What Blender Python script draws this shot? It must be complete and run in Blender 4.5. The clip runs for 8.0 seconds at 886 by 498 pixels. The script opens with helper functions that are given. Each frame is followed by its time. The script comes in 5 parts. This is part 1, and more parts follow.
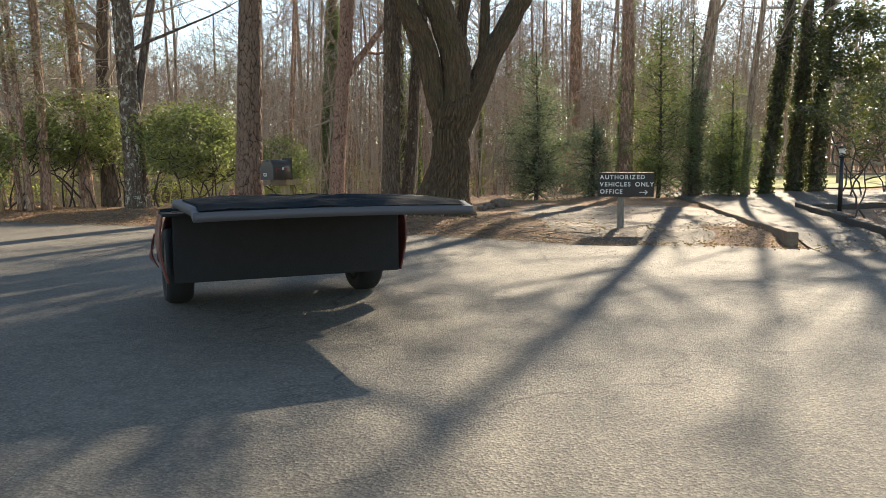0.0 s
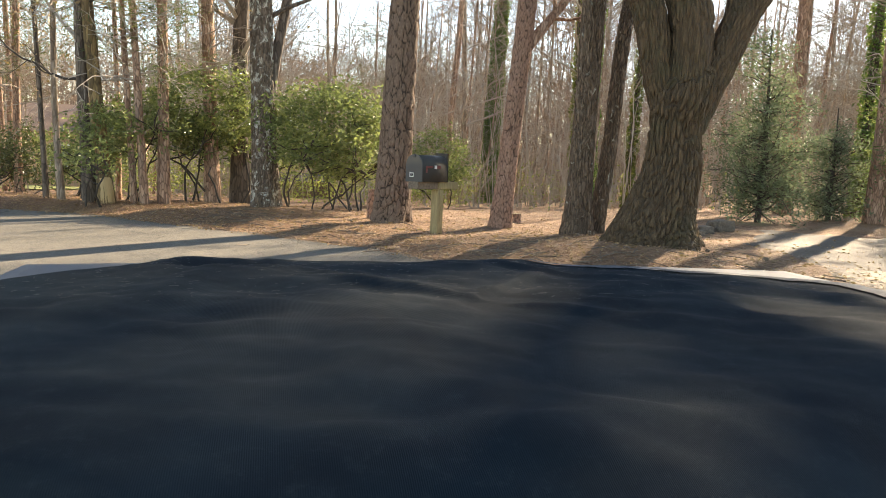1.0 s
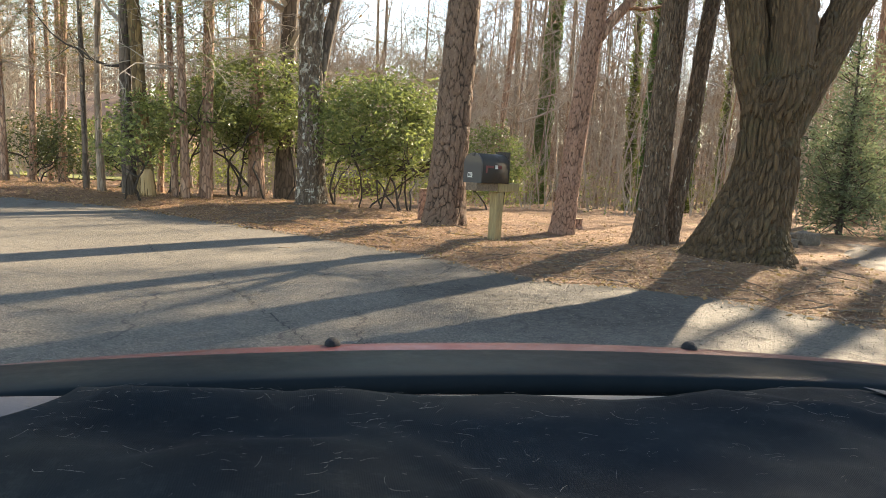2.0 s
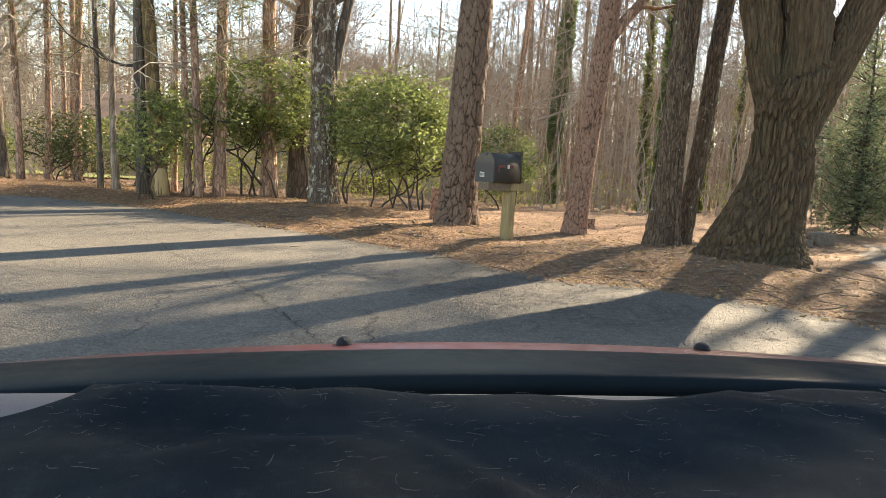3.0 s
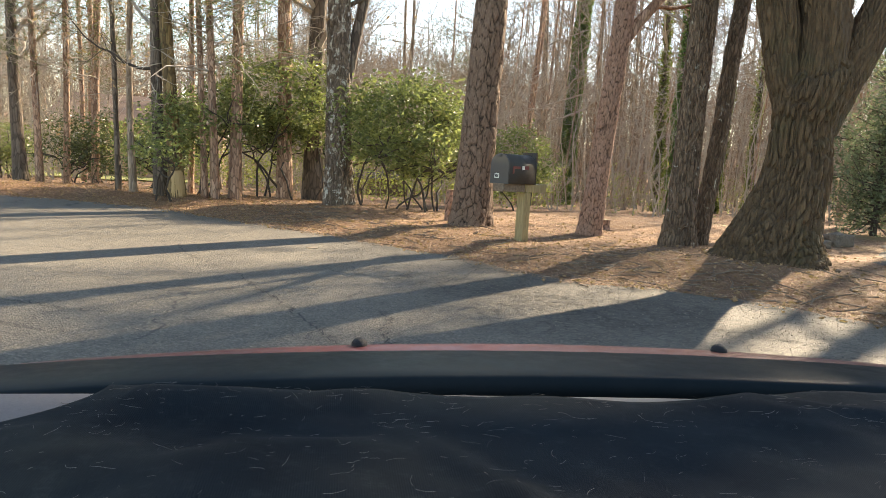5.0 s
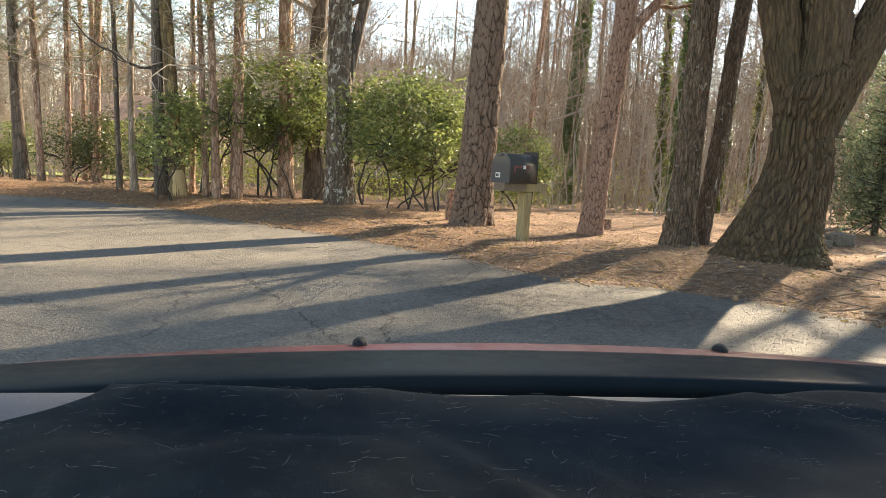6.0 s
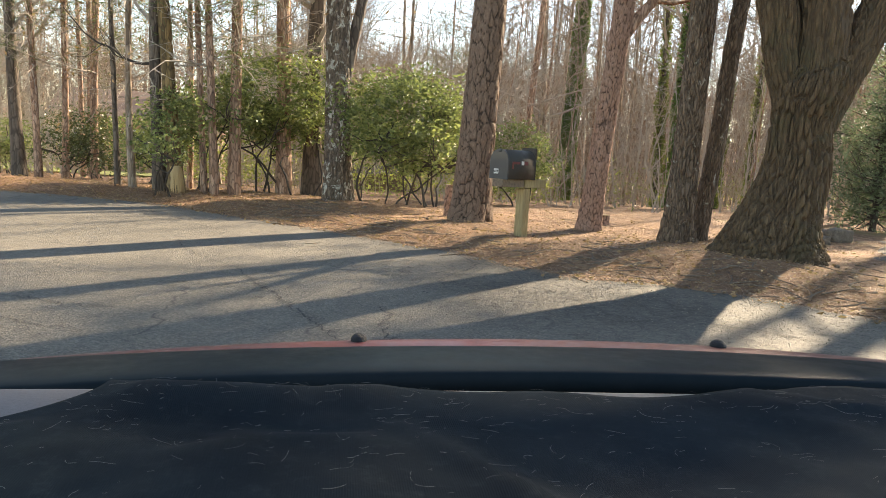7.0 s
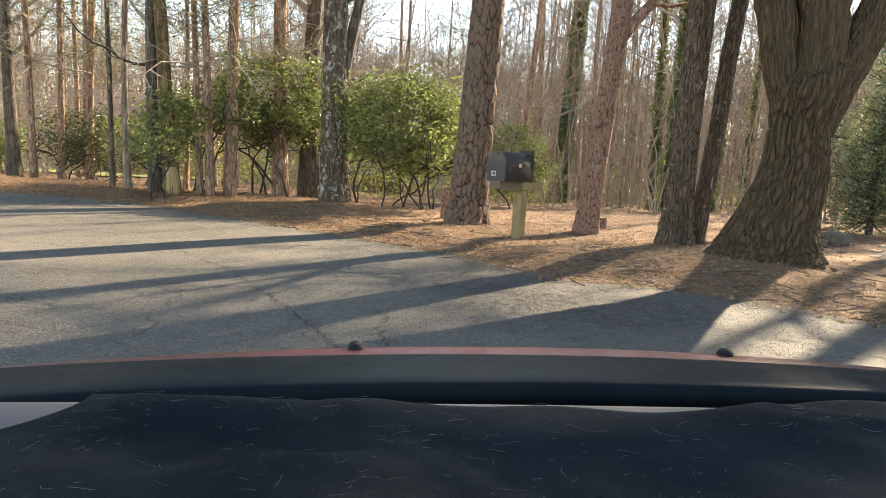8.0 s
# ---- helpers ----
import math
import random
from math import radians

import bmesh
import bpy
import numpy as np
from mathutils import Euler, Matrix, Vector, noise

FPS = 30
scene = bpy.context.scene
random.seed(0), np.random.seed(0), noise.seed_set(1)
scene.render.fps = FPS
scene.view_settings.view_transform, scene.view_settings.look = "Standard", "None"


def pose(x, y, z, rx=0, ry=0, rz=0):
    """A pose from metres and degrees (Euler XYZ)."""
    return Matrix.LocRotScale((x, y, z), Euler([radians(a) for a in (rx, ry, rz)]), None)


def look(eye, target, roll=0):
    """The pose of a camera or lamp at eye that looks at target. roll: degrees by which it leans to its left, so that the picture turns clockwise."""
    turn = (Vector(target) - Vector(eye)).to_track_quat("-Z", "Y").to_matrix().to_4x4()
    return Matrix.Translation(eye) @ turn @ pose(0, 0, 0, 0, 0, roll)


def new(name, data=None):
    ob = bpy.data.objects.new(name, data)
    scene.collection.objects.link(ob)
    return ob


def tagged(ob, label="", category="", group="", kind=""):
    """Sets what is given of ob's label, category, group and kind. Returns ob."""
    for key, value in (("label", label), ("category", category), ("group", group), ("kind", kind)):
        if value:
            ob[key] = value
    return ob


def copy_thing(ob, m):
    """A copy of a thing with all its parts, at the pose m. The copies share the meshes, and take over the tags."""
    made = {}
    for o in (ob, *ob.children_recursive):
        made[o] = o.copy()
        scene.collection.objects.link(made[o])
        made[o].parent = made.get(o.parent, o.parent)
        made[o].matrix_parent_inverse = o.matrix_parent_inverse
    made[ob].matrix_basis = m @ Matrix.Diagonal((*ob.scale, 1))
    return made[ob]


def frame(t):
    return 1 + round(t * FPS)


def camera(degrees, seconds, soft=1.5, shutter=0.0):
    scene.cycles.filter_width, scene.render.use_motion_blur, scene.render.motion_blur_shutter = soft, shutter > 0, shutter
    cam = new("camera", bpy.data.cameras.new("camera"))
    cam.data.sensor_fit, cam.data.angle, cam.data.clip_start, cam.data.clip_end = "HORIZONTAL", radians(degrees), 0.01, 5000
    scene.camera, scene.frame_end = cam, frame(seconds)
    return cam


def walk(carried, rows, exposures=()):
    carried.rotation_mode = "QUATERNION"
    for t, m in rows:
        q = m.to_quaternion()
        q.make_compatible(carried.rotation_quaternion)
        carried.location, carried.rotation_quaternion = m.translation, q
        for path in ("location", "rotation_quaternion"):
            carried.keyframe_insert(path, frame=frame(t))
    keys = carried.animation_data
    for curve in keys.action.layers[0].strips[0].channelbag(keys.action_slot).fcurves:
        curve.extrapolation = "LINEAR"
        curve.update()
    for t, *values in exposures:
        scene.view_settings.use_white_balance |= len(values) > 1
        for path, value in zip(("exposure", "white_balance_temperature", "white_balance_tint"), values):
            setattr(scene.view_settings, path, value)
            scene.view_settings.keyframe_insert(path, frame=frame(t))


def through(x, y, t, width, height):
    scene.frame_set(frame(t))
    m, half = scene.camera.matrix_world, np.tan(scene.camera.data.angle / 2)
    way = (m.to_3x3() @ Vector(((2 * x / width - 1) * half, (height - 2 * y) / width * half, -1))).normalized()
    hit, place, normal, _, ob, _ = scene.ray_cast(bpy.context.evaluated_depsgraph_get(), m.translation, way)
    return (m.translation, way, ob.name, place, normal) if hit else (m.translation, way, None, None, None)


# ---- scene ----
cam = camera(60.0, 8.0, soft=0.8)
# The car comes in from behind, stops where the dashboard stands, and looks about a little.
REST = (0.197, -1.515, 1.098)


def aim(dx, dz, roll):
    return look(REST, (REST[0] + dx, REST[1] + 1.986, REST[2] + dz), roll)


PATH = [
    (0, look((0.095, -6.458, 1.092), (0.598, -4.534, 0.874), -0.3)),
    (0.5, look((0.393, -4.114, 1.085), (0.678, -2.146, 0.867), 1.3)),
    (1, look((0.364, -2.43, 1.092), (0.482, -0.446, 0.871), 2.2)),
    (1.5, look((0.221, -1.633, 1.094), (0.253, 0.354, 0.866), 3.1)),
    (2, aim(0.010, -0.232, 3.5)),
    (3.5, aim(-0.036, -0.236, 3.5)),
    (4, aim(-0.047, -0.235, 3.45)),
    (4.5, aim(-0.055, -0.234, 3.4)),
    (6, aim(-0.062, -0.236, 3.4)),
    (6.5, aim(-0.060, -0.241, 3.4)),
    (7, aim(-0.057, -0.246, 3.4)),
    (7.5, aim(-0.053, -0.247, 3.4)),
    (8, look((0.190, -1.480, 1.098), (0.142, 0.505, 0.858), 3.6)),
]
walk(cam, PATH, [(0, 1.42, 7400, 10), (1, 2.03, 8000, 11), (8, 2.03, 8000, 11)])

# ---- light ----
SUN_TO = Vector((0.609, 0.793, 0.0)).normalized()
SUN_EL = radians(29.5)
sky_world = bpy.data.worlds.new("sky")
scene.world = sky_world
sky_world.use_nodes = True
sky_nodes = sky_world.node_tree
sky_tex = sky_nodes.nodes.new("ShaderNodeTexSky")
sky_tex.sky_type, sky_tex.sun_disc = "NISHITA", False
sky_tex.sun_elevation, sky_tex.sun_rotation = SUN_EL, math.atan2(SUN_TO.x, SUN_TO.y)
sky_tex.air_density, sky_tex.dust_density, sky_tex.ozone_density = 1.0, 0.15, 1.4
sky_nodes.links.new(sky_tex.outputs[0], sky_nodes.nodes["Background"].inputs[0])
sky_nodes.nodes["Background"].inputs[1].default_value = 0.105
sun_data = bpy.data.lights.new("sun", "SUN")
sun_data.energy, sun_data.angle, sun_data.color = 5.0, radians(0.6), (1.0, 0.90, 0.75)
sun_ob = new("sun", sun_data)
sun_way = Vector((SUN_TO.x * math.cos(SUN_EL), SUN_TO.y * math.cos(SUN_EL), math.sin(SUN_EL)))
sun_ob.matrix_world = look(sun_way * 80, (0, 0, 0))


# ---- materials ----
def material(name, rough=0.8, metal=0.0):
    m = bpy.data.materials.new(name)
    m.use_nodes = True
    b = m.node_tree.nodes["Principled BSDF"]
    b.inputs["Roughness"].default_value, b.inputs["Metallic"].default_value = rough, metal
    return m, m.node_tree.nodes, m.node_tree.links, b


def ramp(ns, ls, source, stops):
    r = ns.new("ShaderNodeValToRGB")
    els = r.color_ramp.elements
    while len(els) < len(stops):
        els.new(0.5)
    for e, (p, c) in zip(els, stops):
        e.position, e.color = p, (*c, 1)
    ls.new(source, r.inputs[0])
    return r.outputs[0]


def coords(ns, ls, scale=(1, 1, 1)):
    c = ns.new("ShaderNodeTexCoord")
    mp = ns.new("ShaderNodeMapping")
    mp.inputs["Scale"].default_value = scale
    ls.new(c.outputs["Object"], mp.inputs[0])
    return mp.outputs[0]


def noise_tex(ns, ls, vec, scale, detail=6, rough=0.6, distort=0.0):
    n = ns.new("ShaderNodeTexNoise")
    n.inputs["Scale"].default_value, n.inputs["Detail"].default_value = scale, detail
    n.inputs["Roughness"].default_value, n.inputs["Distortion"].default_value = rough, distort
    ls.new(vec, n.inputs["Vector"])
    return n.outputs["Fac"]


def mixed(ns, ls, fac, a, b, kind="MIX"):
    m = ns.new("ShaderNodeMix")
    m.data_type, m.blend_type = "RGBA", kind
    if isinstance(fac, float):
        m.inputs[0].default_value = fac
    else:
        ls.new(fac, m.inputs[0])
    for k, v in ((6, a), (7, b)):
        if isinstance(v, tuple):
            m.inputs[k].default_value = (*v, 1)
        else:
            ls.new(v, m.inputs[k])
    return m.outputs[2]


def bumped(ns, ls, bsdf, height, strength=0.5, distance=0.02):
    bp = ns.new("ShaderNodeBump")
    bp.inputs["Strength"].default_value, bp.inputs["Distance"].default_value = strength, distance
    ls.new(height, bp.inputs["Height"])
    ls.new(bp.outputs[0], bsdf.inputs["Normal"])


def rough_stuff(name, dark, light, scale=8.0, stretch=(1, 1, 1), rough=0.85, bump=0.4, dist=0.01, big=0.6, metal=0.0):
    """A plain worn surface: grain at one scale, patches at another, and fine relief."""
    m, ns, ls, b = material(name, rough, metal)
    v = coords(ns, ls, stretch)
    fine = noise_tex(ns, ls, v, scale * 5, 8, 0.7)
    wide = noise_tex(ns, ls, v, scale * 0.35, 4)
    c1 = ramp(ns, ls, fine, [(0.3, dark), (0.7, light)])
    mean = tuple((p + q) * 0.5 * big for p, q in zip(dark, light))
    f = ramp(ns, ls, wide, [(0.35, (0, 0, 0)), (0.7, (0.6, 0.6, 0.6))])
    ls.new(mixed(ns, ls, f, c1, mean), b.inputs["Base Color"])
    bumped(ns, ls, b, fine, bump, dist)
    return m


def leafy(name, dark, light, rough=0.4, through=0.35, glow=(0.34, 0.38, 0.09)):
    """Leaves, each its own green, that let some light through."""
    m, ns, ls, b = material(name, rough)
    g = ns.new("ShaderNodeNewGeometry")
    c = ramp(ns, ls, g.outputs["Random Per Island"], [(0.0, dark), (0.55, tuple((p + q) / 2 for p, q in zip(dark, light))), (1.0, light)])
    ls.new(c, b.inputs["Base Color"])
    t = ns.new("ShaderNodeBsdfTranslucent")
    warm = mixed(ns, ls, 0.5, c, glow)
    ls.new(warm, t.inputs["Color"])
    mx = ns.new("ShaderNodeMixShader")
    mx.inputs[0].default_value = through
    ls.new(b.outputs[0], mx.inputs[1])
    ls.new(t.outputs[0], mx.inputs[2])
    ls.new(mx.outputs[0], ns["Material Output"].inputs[0])
    return m


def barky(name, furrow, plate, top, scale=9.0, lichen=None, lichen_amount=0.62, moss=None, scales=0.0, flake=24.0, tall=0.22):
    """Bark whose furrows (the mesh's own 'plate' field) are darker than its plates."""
    m, ns, ls, b = material(name, 0.9)
    v = coords(ns, ls, (1, 1, 0.35))
    fine = noise_tex(ns, ls, v, scale * 6, 8, 0.7)
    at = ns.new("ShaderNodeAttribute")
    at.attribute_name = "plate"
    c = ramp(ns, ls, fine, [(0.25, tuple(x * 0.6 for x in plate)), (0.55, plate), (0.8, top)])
    relief = fine
    if scales:
        sv = coords(ns, ls, (1, 1, tall))
        warp = ns.new("ShaderNodeTexNoise")
        warp.inputs["Scale"].default_value = 9
        ls.new(sv, warp.inputs["Vector"])
        add = ns.new("ShaderNodeVectorMath")
        add.operation = "MULTIPLY_ADD"
        add.inputs[1].default_value = (0.06, 0.06, 0.06)
        ls.new(warp.outputs["Color"], add.inputs[0])
        ls.new(sv, add.inputs[2])
        tone, seam = ns.new("ShaderNodeTexVoronoi"), ns.new("ShaderNodeTexVoronoi")
        seam.feature = "DISTANCE_TO_EDGE"
        for q in (tone, seam):
            q.inputs["Scale"].default_value = flake
            ls.new(add.outputs[0], q.inputs["Vector"])
        c = mixed(ns, ls, scales, c, ramp(ns, ls, tone.outputs["Color"], [(0.2, tuple(x * 0.55 for x in plate)), (0.85, top)]))
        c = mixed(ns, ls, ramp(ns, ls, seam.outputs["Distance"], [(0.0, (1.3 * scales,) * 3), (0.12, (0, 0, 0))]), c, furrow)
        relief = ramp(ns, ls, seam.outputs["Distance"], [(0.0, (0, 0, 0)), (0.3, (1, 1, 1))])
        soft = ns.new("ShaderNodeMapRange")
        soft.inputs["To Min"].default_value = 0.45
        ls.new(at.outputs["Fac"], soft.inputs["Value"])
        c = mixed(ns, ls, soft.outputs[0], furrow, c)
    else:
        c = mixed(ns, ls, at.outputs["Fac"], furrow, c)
    if moss:
        f = ramp(ns, ls, noise_tex(ns, ls, coords(ns, ls), 1.6, 5, 0.65), [(0.5, (0, 0, 0)), (0.66, (0.7, 0.7, 0.7))])
        c = mixed(ns, ls, f, c, moss)
    if lichen:
        f = ramp(ns, ls, noise_tex(ns, ls, coords(ns, ls, (1, 1, 0.7)), 8.0, 7, 0.7, 0.6), [(lichen_amount, (0, 0, 0)), (lichen_amount + 0.06, (1, 1, 1))])
        c = mixed(ns, ls, f, c, lichen)
    ls.new(c, b.inputs["Base Color"])
    bumped(ns, ls, b, relief, 0.9, 0.03)
    return m


def scaly(name, line, low, high, across=16.0, along_=0.3, lines=0.6):
    """Bark of the wood's many trunks: upright scales, each its own tone, with dark seams."""
    m, ns, ls, b = material(name, 0.9)
    v = coords(ns, ls, (1, 1, along_))
    near = ns.new("ShaderNodeTexVoronoi")
    near.inputs["Scale"].default_value = across
    ls.new(v, near.inputs["Vector"])
    seam = ns.new("ShaderNodeTexVoronoi")
    seam.feature = "DISTANCE_TO_EDGE"
    seam.inputs["Scale"].default_value = across
    ls.new(v, seam.inputs["Vector"])
    tone = ramp(ns, ls, near.outputs["Color"], [(0.2, low), (0.8, high)])
    grain = noise_tex(ns, ls, v, across * 4, 6, 0.7)
    tone = mixed(ns, ls, ramp(ns, ls, grain, [(0.4, (0, 0, 0)), (0.7, (0.5, 0.5, 0.5))]), tone, low)
    wide = noise_tex(ns, ls, coords(ns, ls), 1.1, 5, 0.7)
    tone = mixed(ns, ls, ramp(ns, ls, wide, [(0.45, (0, 0, 0)), (0.65, (0.55, 0.55, 0.55))]), tone, tuple(x * 0.55 for x in low))
    f = ramp(ns, ls, seam.outputs["Distance"], [(0.02, (lines, lines, lines)), (0.13, (0, 0, 0))])
    ls.new(mixed(ns, ls, f, tone, line), b.inputs["Base Color"])
    bumped(ns, ls, b, seam.outputs["Distance"], 0.8, 0.03)
    return m


def asphalt_material(name, dark, light, cracks=True):
    m, ns, ls, b = material(name, 0.82)
    v = coords(ns, ls)
    grit = noise_tex(ns, ls, v, 75, 5, 0.85)
    mid = noise_tex(ns, ls, v, 5, 7, 0.7)
    wide = noise_tex(ns, ls, v, 0.5, 5, 0.6)
    c = ramp(ns, ls, grit, [(0.34, tuple(x * 0.35 for x in dark)), (0.5, dark), (0.62, light), (0.72, tuple(x * 1.6 for x in light))])
    c = mixed(ns, ls, ramp(ns, ls, mid, [(0.35, (0, 0, 0)), (0.7, (0.55, 0.55, 0.55))]), c, tuple(x * 1.25 for x in light))
    c = mixed(ns, ls, ramp(ns, ls, wide, [(0.4, (0, 0, 0)), (0.65, (0.5, 0.5, 0.5))]), c, tuple(x * 0.75 for x in dark))
    pits = noise_tex(ns, ls, v, 38, 6, 0.85)
    c = mixed(ns, ls, ramp(ns, ls, pits, [(0.30, (0.75, 0.75, 0.75)), (0.46, (0, 0, 0))]), c, tuple(x * 0.4 for x in dark))
    c = mixed(ns, ls, ramp(ns, ls, pits, [(0.60, (0, 0, 0)), (0.75, (0.6, 0.6, 0.6))]), c, tuple(x * 1.5 for x in light))
    stones = ns.new("ShaderNodeTexVoronoi")
    stones.inputs["Scale"].default_value = 75
    ls.new(v, stones.inputs["Vector"])
    chips = ramp(ns, ls, stones.outputs["Color"], [(0.15, tuple(x * 0.45 for x in dark)), (0.5, dark), (0.9, tuple(x * 1.7 for x in light))])
    c = mixed(ns, ls, 0.3, c, chips)
    height = mixed(ns, ls, 0.5, pits, stones.outputs["Distance"])
    if cracks:
        warp = ns.new("ShaderNodeTexNoise")
        warp.inputs["Scale"].default_value, warp.inputs["Detail"].default_value = 1.3, 6
        ls.new(v, warp.inputs["Vector"])
        add = ns.new("ShaderNodeVectorMath")
        add.operation = "MULTIPLY_ADD"
        add.inputs[1].default_value = (1.1, 1.1, 0)
        ls.new(warp.outputs["Color"], add.inputs[0])
        ls.new(v, add.inputs[2])
        vor = ns.new("ShaderNodeTexVoronoi")
        vor.feature = "DISTANCE_TO_EDGE"
        vor.inputs["Scale"].default_value = 0.55
        ls.new(add.outputs[0], vor.inputs["Vector"])
        line = ramp(ns, ls, vor.outputs["Distance"], [(0.0, (1, 1, 1)), (0.009, (0, 0, 0))])
        gate = ramp(ns, ls, noise_tex(ns, ls, v, 0.9, 3), [(0.48, (0, 0, 0)), (0.56, (0.85, 0.85, 0.85))])
        both = mixed(ns, ls, 1.0, line, gate, "MULTIPLY")
        c = mixed(ns, ls, both, c, (0.03, 0.028, 0.025))
        web = ns.new("ShaderNodeTexVoronoi")
        web.feature = "DISTANCE_TO_EDGE"
        web.inputs["Scale"].default_value = 7.0
        ls.new(add.outputs[0], web.inputs["Vector"])
        fine_line = ramp(ns, ls, web.outputs["Distance"], [(0.0, (1, 1, 1)), (0.045, (0, 0, 0))])
        broken = ramp(ns, ls, noise_tex(ns, ls, v, 0.33, 4, 0.6), [(0.54, (0, 0, 0)), (0.62, (0.7, 0.7, 0.7))])
        # a patch by the verge broken into small plates, with tree shade painted in
        near = ns.new("ShaderNodeVectorMath")
        near.operation = "DISTANCE"
        near.inputs[1].default_value = (1.75, 5.1, 0.0)
        ls.new(add.outputs[0], near.inputs[0])
        fade = ns.new("ShaderNodeMapRange")
        fade.inputs["From Min"].default_value, fade.inputs["From Max"].default_value = 0.5, 1.7
        fade.inputs["To Min"].default_value, fade.inputs["To Max"].default_value = 1.0, 0.0
        ls.new(near.outputs["Value"], fade.inputs["Value"])
        patch = ramp(ns, ls, fade.outputs[0], [(0.0, (0, 0, 0)), (0.8, (0.95, 0.95, 0.95))])
        c = mixed(ns, ls, mixed(ns, ls, 1.0, patch, ramp(ns, ls, noise_tex(ns, ls, v, 14, 6, 0.8), [(0.38, (0.85, 0.85, 0.85)), (0.62, (0.25, 0.25, 0.25))]), "MULTIPLY"), c, tuple(x * 0.35 for x in dark))
        broken = mixed(ns, ls, 1.0, broken, patch, "LIGHTEN")
        c = mixed(ns, ls, mixed(ns, ls, 1.0, fine_line, broken, "MULTIPLY"), c, (0.025, 0.023, 0.02))
    ls.new(c, b.inputs["Base Color"])
    bumped(ns, ls, b, height, 0.7, 0.016)
    return m


def litter_material(name):
    """Ground under pines: needles, leaves and bare soil, over grass in places."""
    m, ns, ls, b = material(name, 0.95)
    v = coords(ns, ls)
    streak = noise_tex(ns, ls, coords(ns, ls, (1, 3.2, 1)), 34, 8, 0.75, 1.5)
    leaf = ns.new("ShaderNodeTexVoronoi")
    leaf.inputs["Scale"].default_value = 14
    ls.new(v, leaf.inputs["Vector"])
    c = ramp(ns, ls, streak, [(0.25, (0.060, 0.028, 0.015)), (0.5, (0.225, 0.115, 0.058)), (0.75, (0.48, 0.29, 0.18))])
    bits = ramp(ns, ls, leaf.outputs["Color"], [(0.35, (0.10, 0.055, 0.03)), (0.6, (0.30, 0.17, 0.085)), (0.9, (0.5, 0.36, 0.22))])
    c = mixed(ns, ls, 0.4, c, bits)
    soil = ramp(ns, ls, noise_tex(ns, ls, v, 0.35, 6, 0.6), [(0.48, (0, 0, 0)), (0.62, (0.75, 0.75, 0.75))])
    c = mixed(ns, ls, soil, c, (0.32, 0.185, 0.10))
    moss = ramp(ns, ls, noise_tex(ns, ls, v, 0.23, 5, 0.65, 0.4), [(0.57, (0, 0, 0)), (0.68, (0.45, 0.45, 0.45))])
    c = mixed(ns, ls, moss, c, (0.14, 0.15, 0.05))
    ls.new(c, b.inputs["Base Color"])
    bumped(ns, ls, b, streak, 0.9, 0.03)
    return m


def cloth_material(name):
    m, ns, ls, b = material(name, 0.92)
    v = coords(ns, ls)
    w = ns.new("ShaderNodeTexWave")
    w.inputs["Scale"].default_value, w.inputs["Distortion"].default_value = 190, 1.0
    ls.new(v, w.inputs["Vector"])
    wide = noise_tex(ns, ls, v, 5, 6, 0.65)
    dust = noise_tex(ns, ls, v, 55, 8, 0.8)
    c = ramp(ns, ls, wide, [(0.3, (0.0025, 0.0062, 0.010)), (0.75, (0.007, 0.015, 0.021))])
    c = mixed(ns, ls, ramp(ns, ls, dust, [(0.52, (0, 0, 0)), (0.76, (0.35, 0.35, 0.35))]), c, (0.042, 0.05, 0.053))
    film = noise_tex(ns, ls, v, 2.6, 5, 0.6, 0.8)
    c = mixed(ns, ls, ramp(ns, ls, film, [(0.50, (0, 0, 0)), (0.72, (0.45, 0.45, 0.45))]), c, (0.027, 0.034, 0.034))
    ls.new(c, b.inputs["Base Color"])
    b.inputs["Specular IOR Level"].default_value = 0.08
    bumped(ns, ls, b, mixed(ns, ls, 0.7, w.outputs["Fac"], dust), 0.3, 0.0012)
    return m


def paint(name, colour, rough=0.3, coat=0.6, metal=0.0):
    m, ns, ls, b = material(name, rough, metal)
    b.inputs["Specular IOR Level"].default_value = 0.5 if coat > 0 else 0.1
    n = noise_tex(ns, ls, coords(ns, ls), 9, 7, 0.7)
    ls.new(mixed(ns, ls, ramp(ns, ls, n, [(0.45, (0, 0, 0)), (0.8, (0.3, 0.3, 0.3))]), colour, tuple(0.5 * x + 0.03 for x in colour)), b.inputs["Base Color"])
    b.inputs["Coat Weight"].default_value = coat
    ls.new(ramp(ns, ls, n, [(0.3, (rough * 0.8,) * 3), (0.8, (min(1, rough * 1.5),) * 3)]), b.inputs["Roughness"])
    return m


ASPHALT = asphalt_material("asphalt", (0.088, 0.079, 0.065), (0.178, 0.156, 0.120))
DRIVE = asphalt_material("gravel_drive", (0.068, 0.058, 0.046), (0.135, 0.113, 0.09), cracks=False)
LITTER = litter_material("pine_litter")
DIRT = asphalt_material("sandy_soil", (0.076, 0.054, 0.037), (0.15, 0.112, 0.08), cracks=False)
GRIT = leafy("asphalt_grit", (0.06, 0.055, 0.047), (0.25, 0.22, 0.175), 0.85, 0.0)
CRACK = rough_stuff("dark_crack", (0.02, 0.02, 0.018), (0.05, 0.045, 0.04), 20)
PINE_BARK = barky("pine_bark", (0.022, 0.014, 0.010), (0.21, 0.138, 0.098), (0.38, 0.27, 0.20))
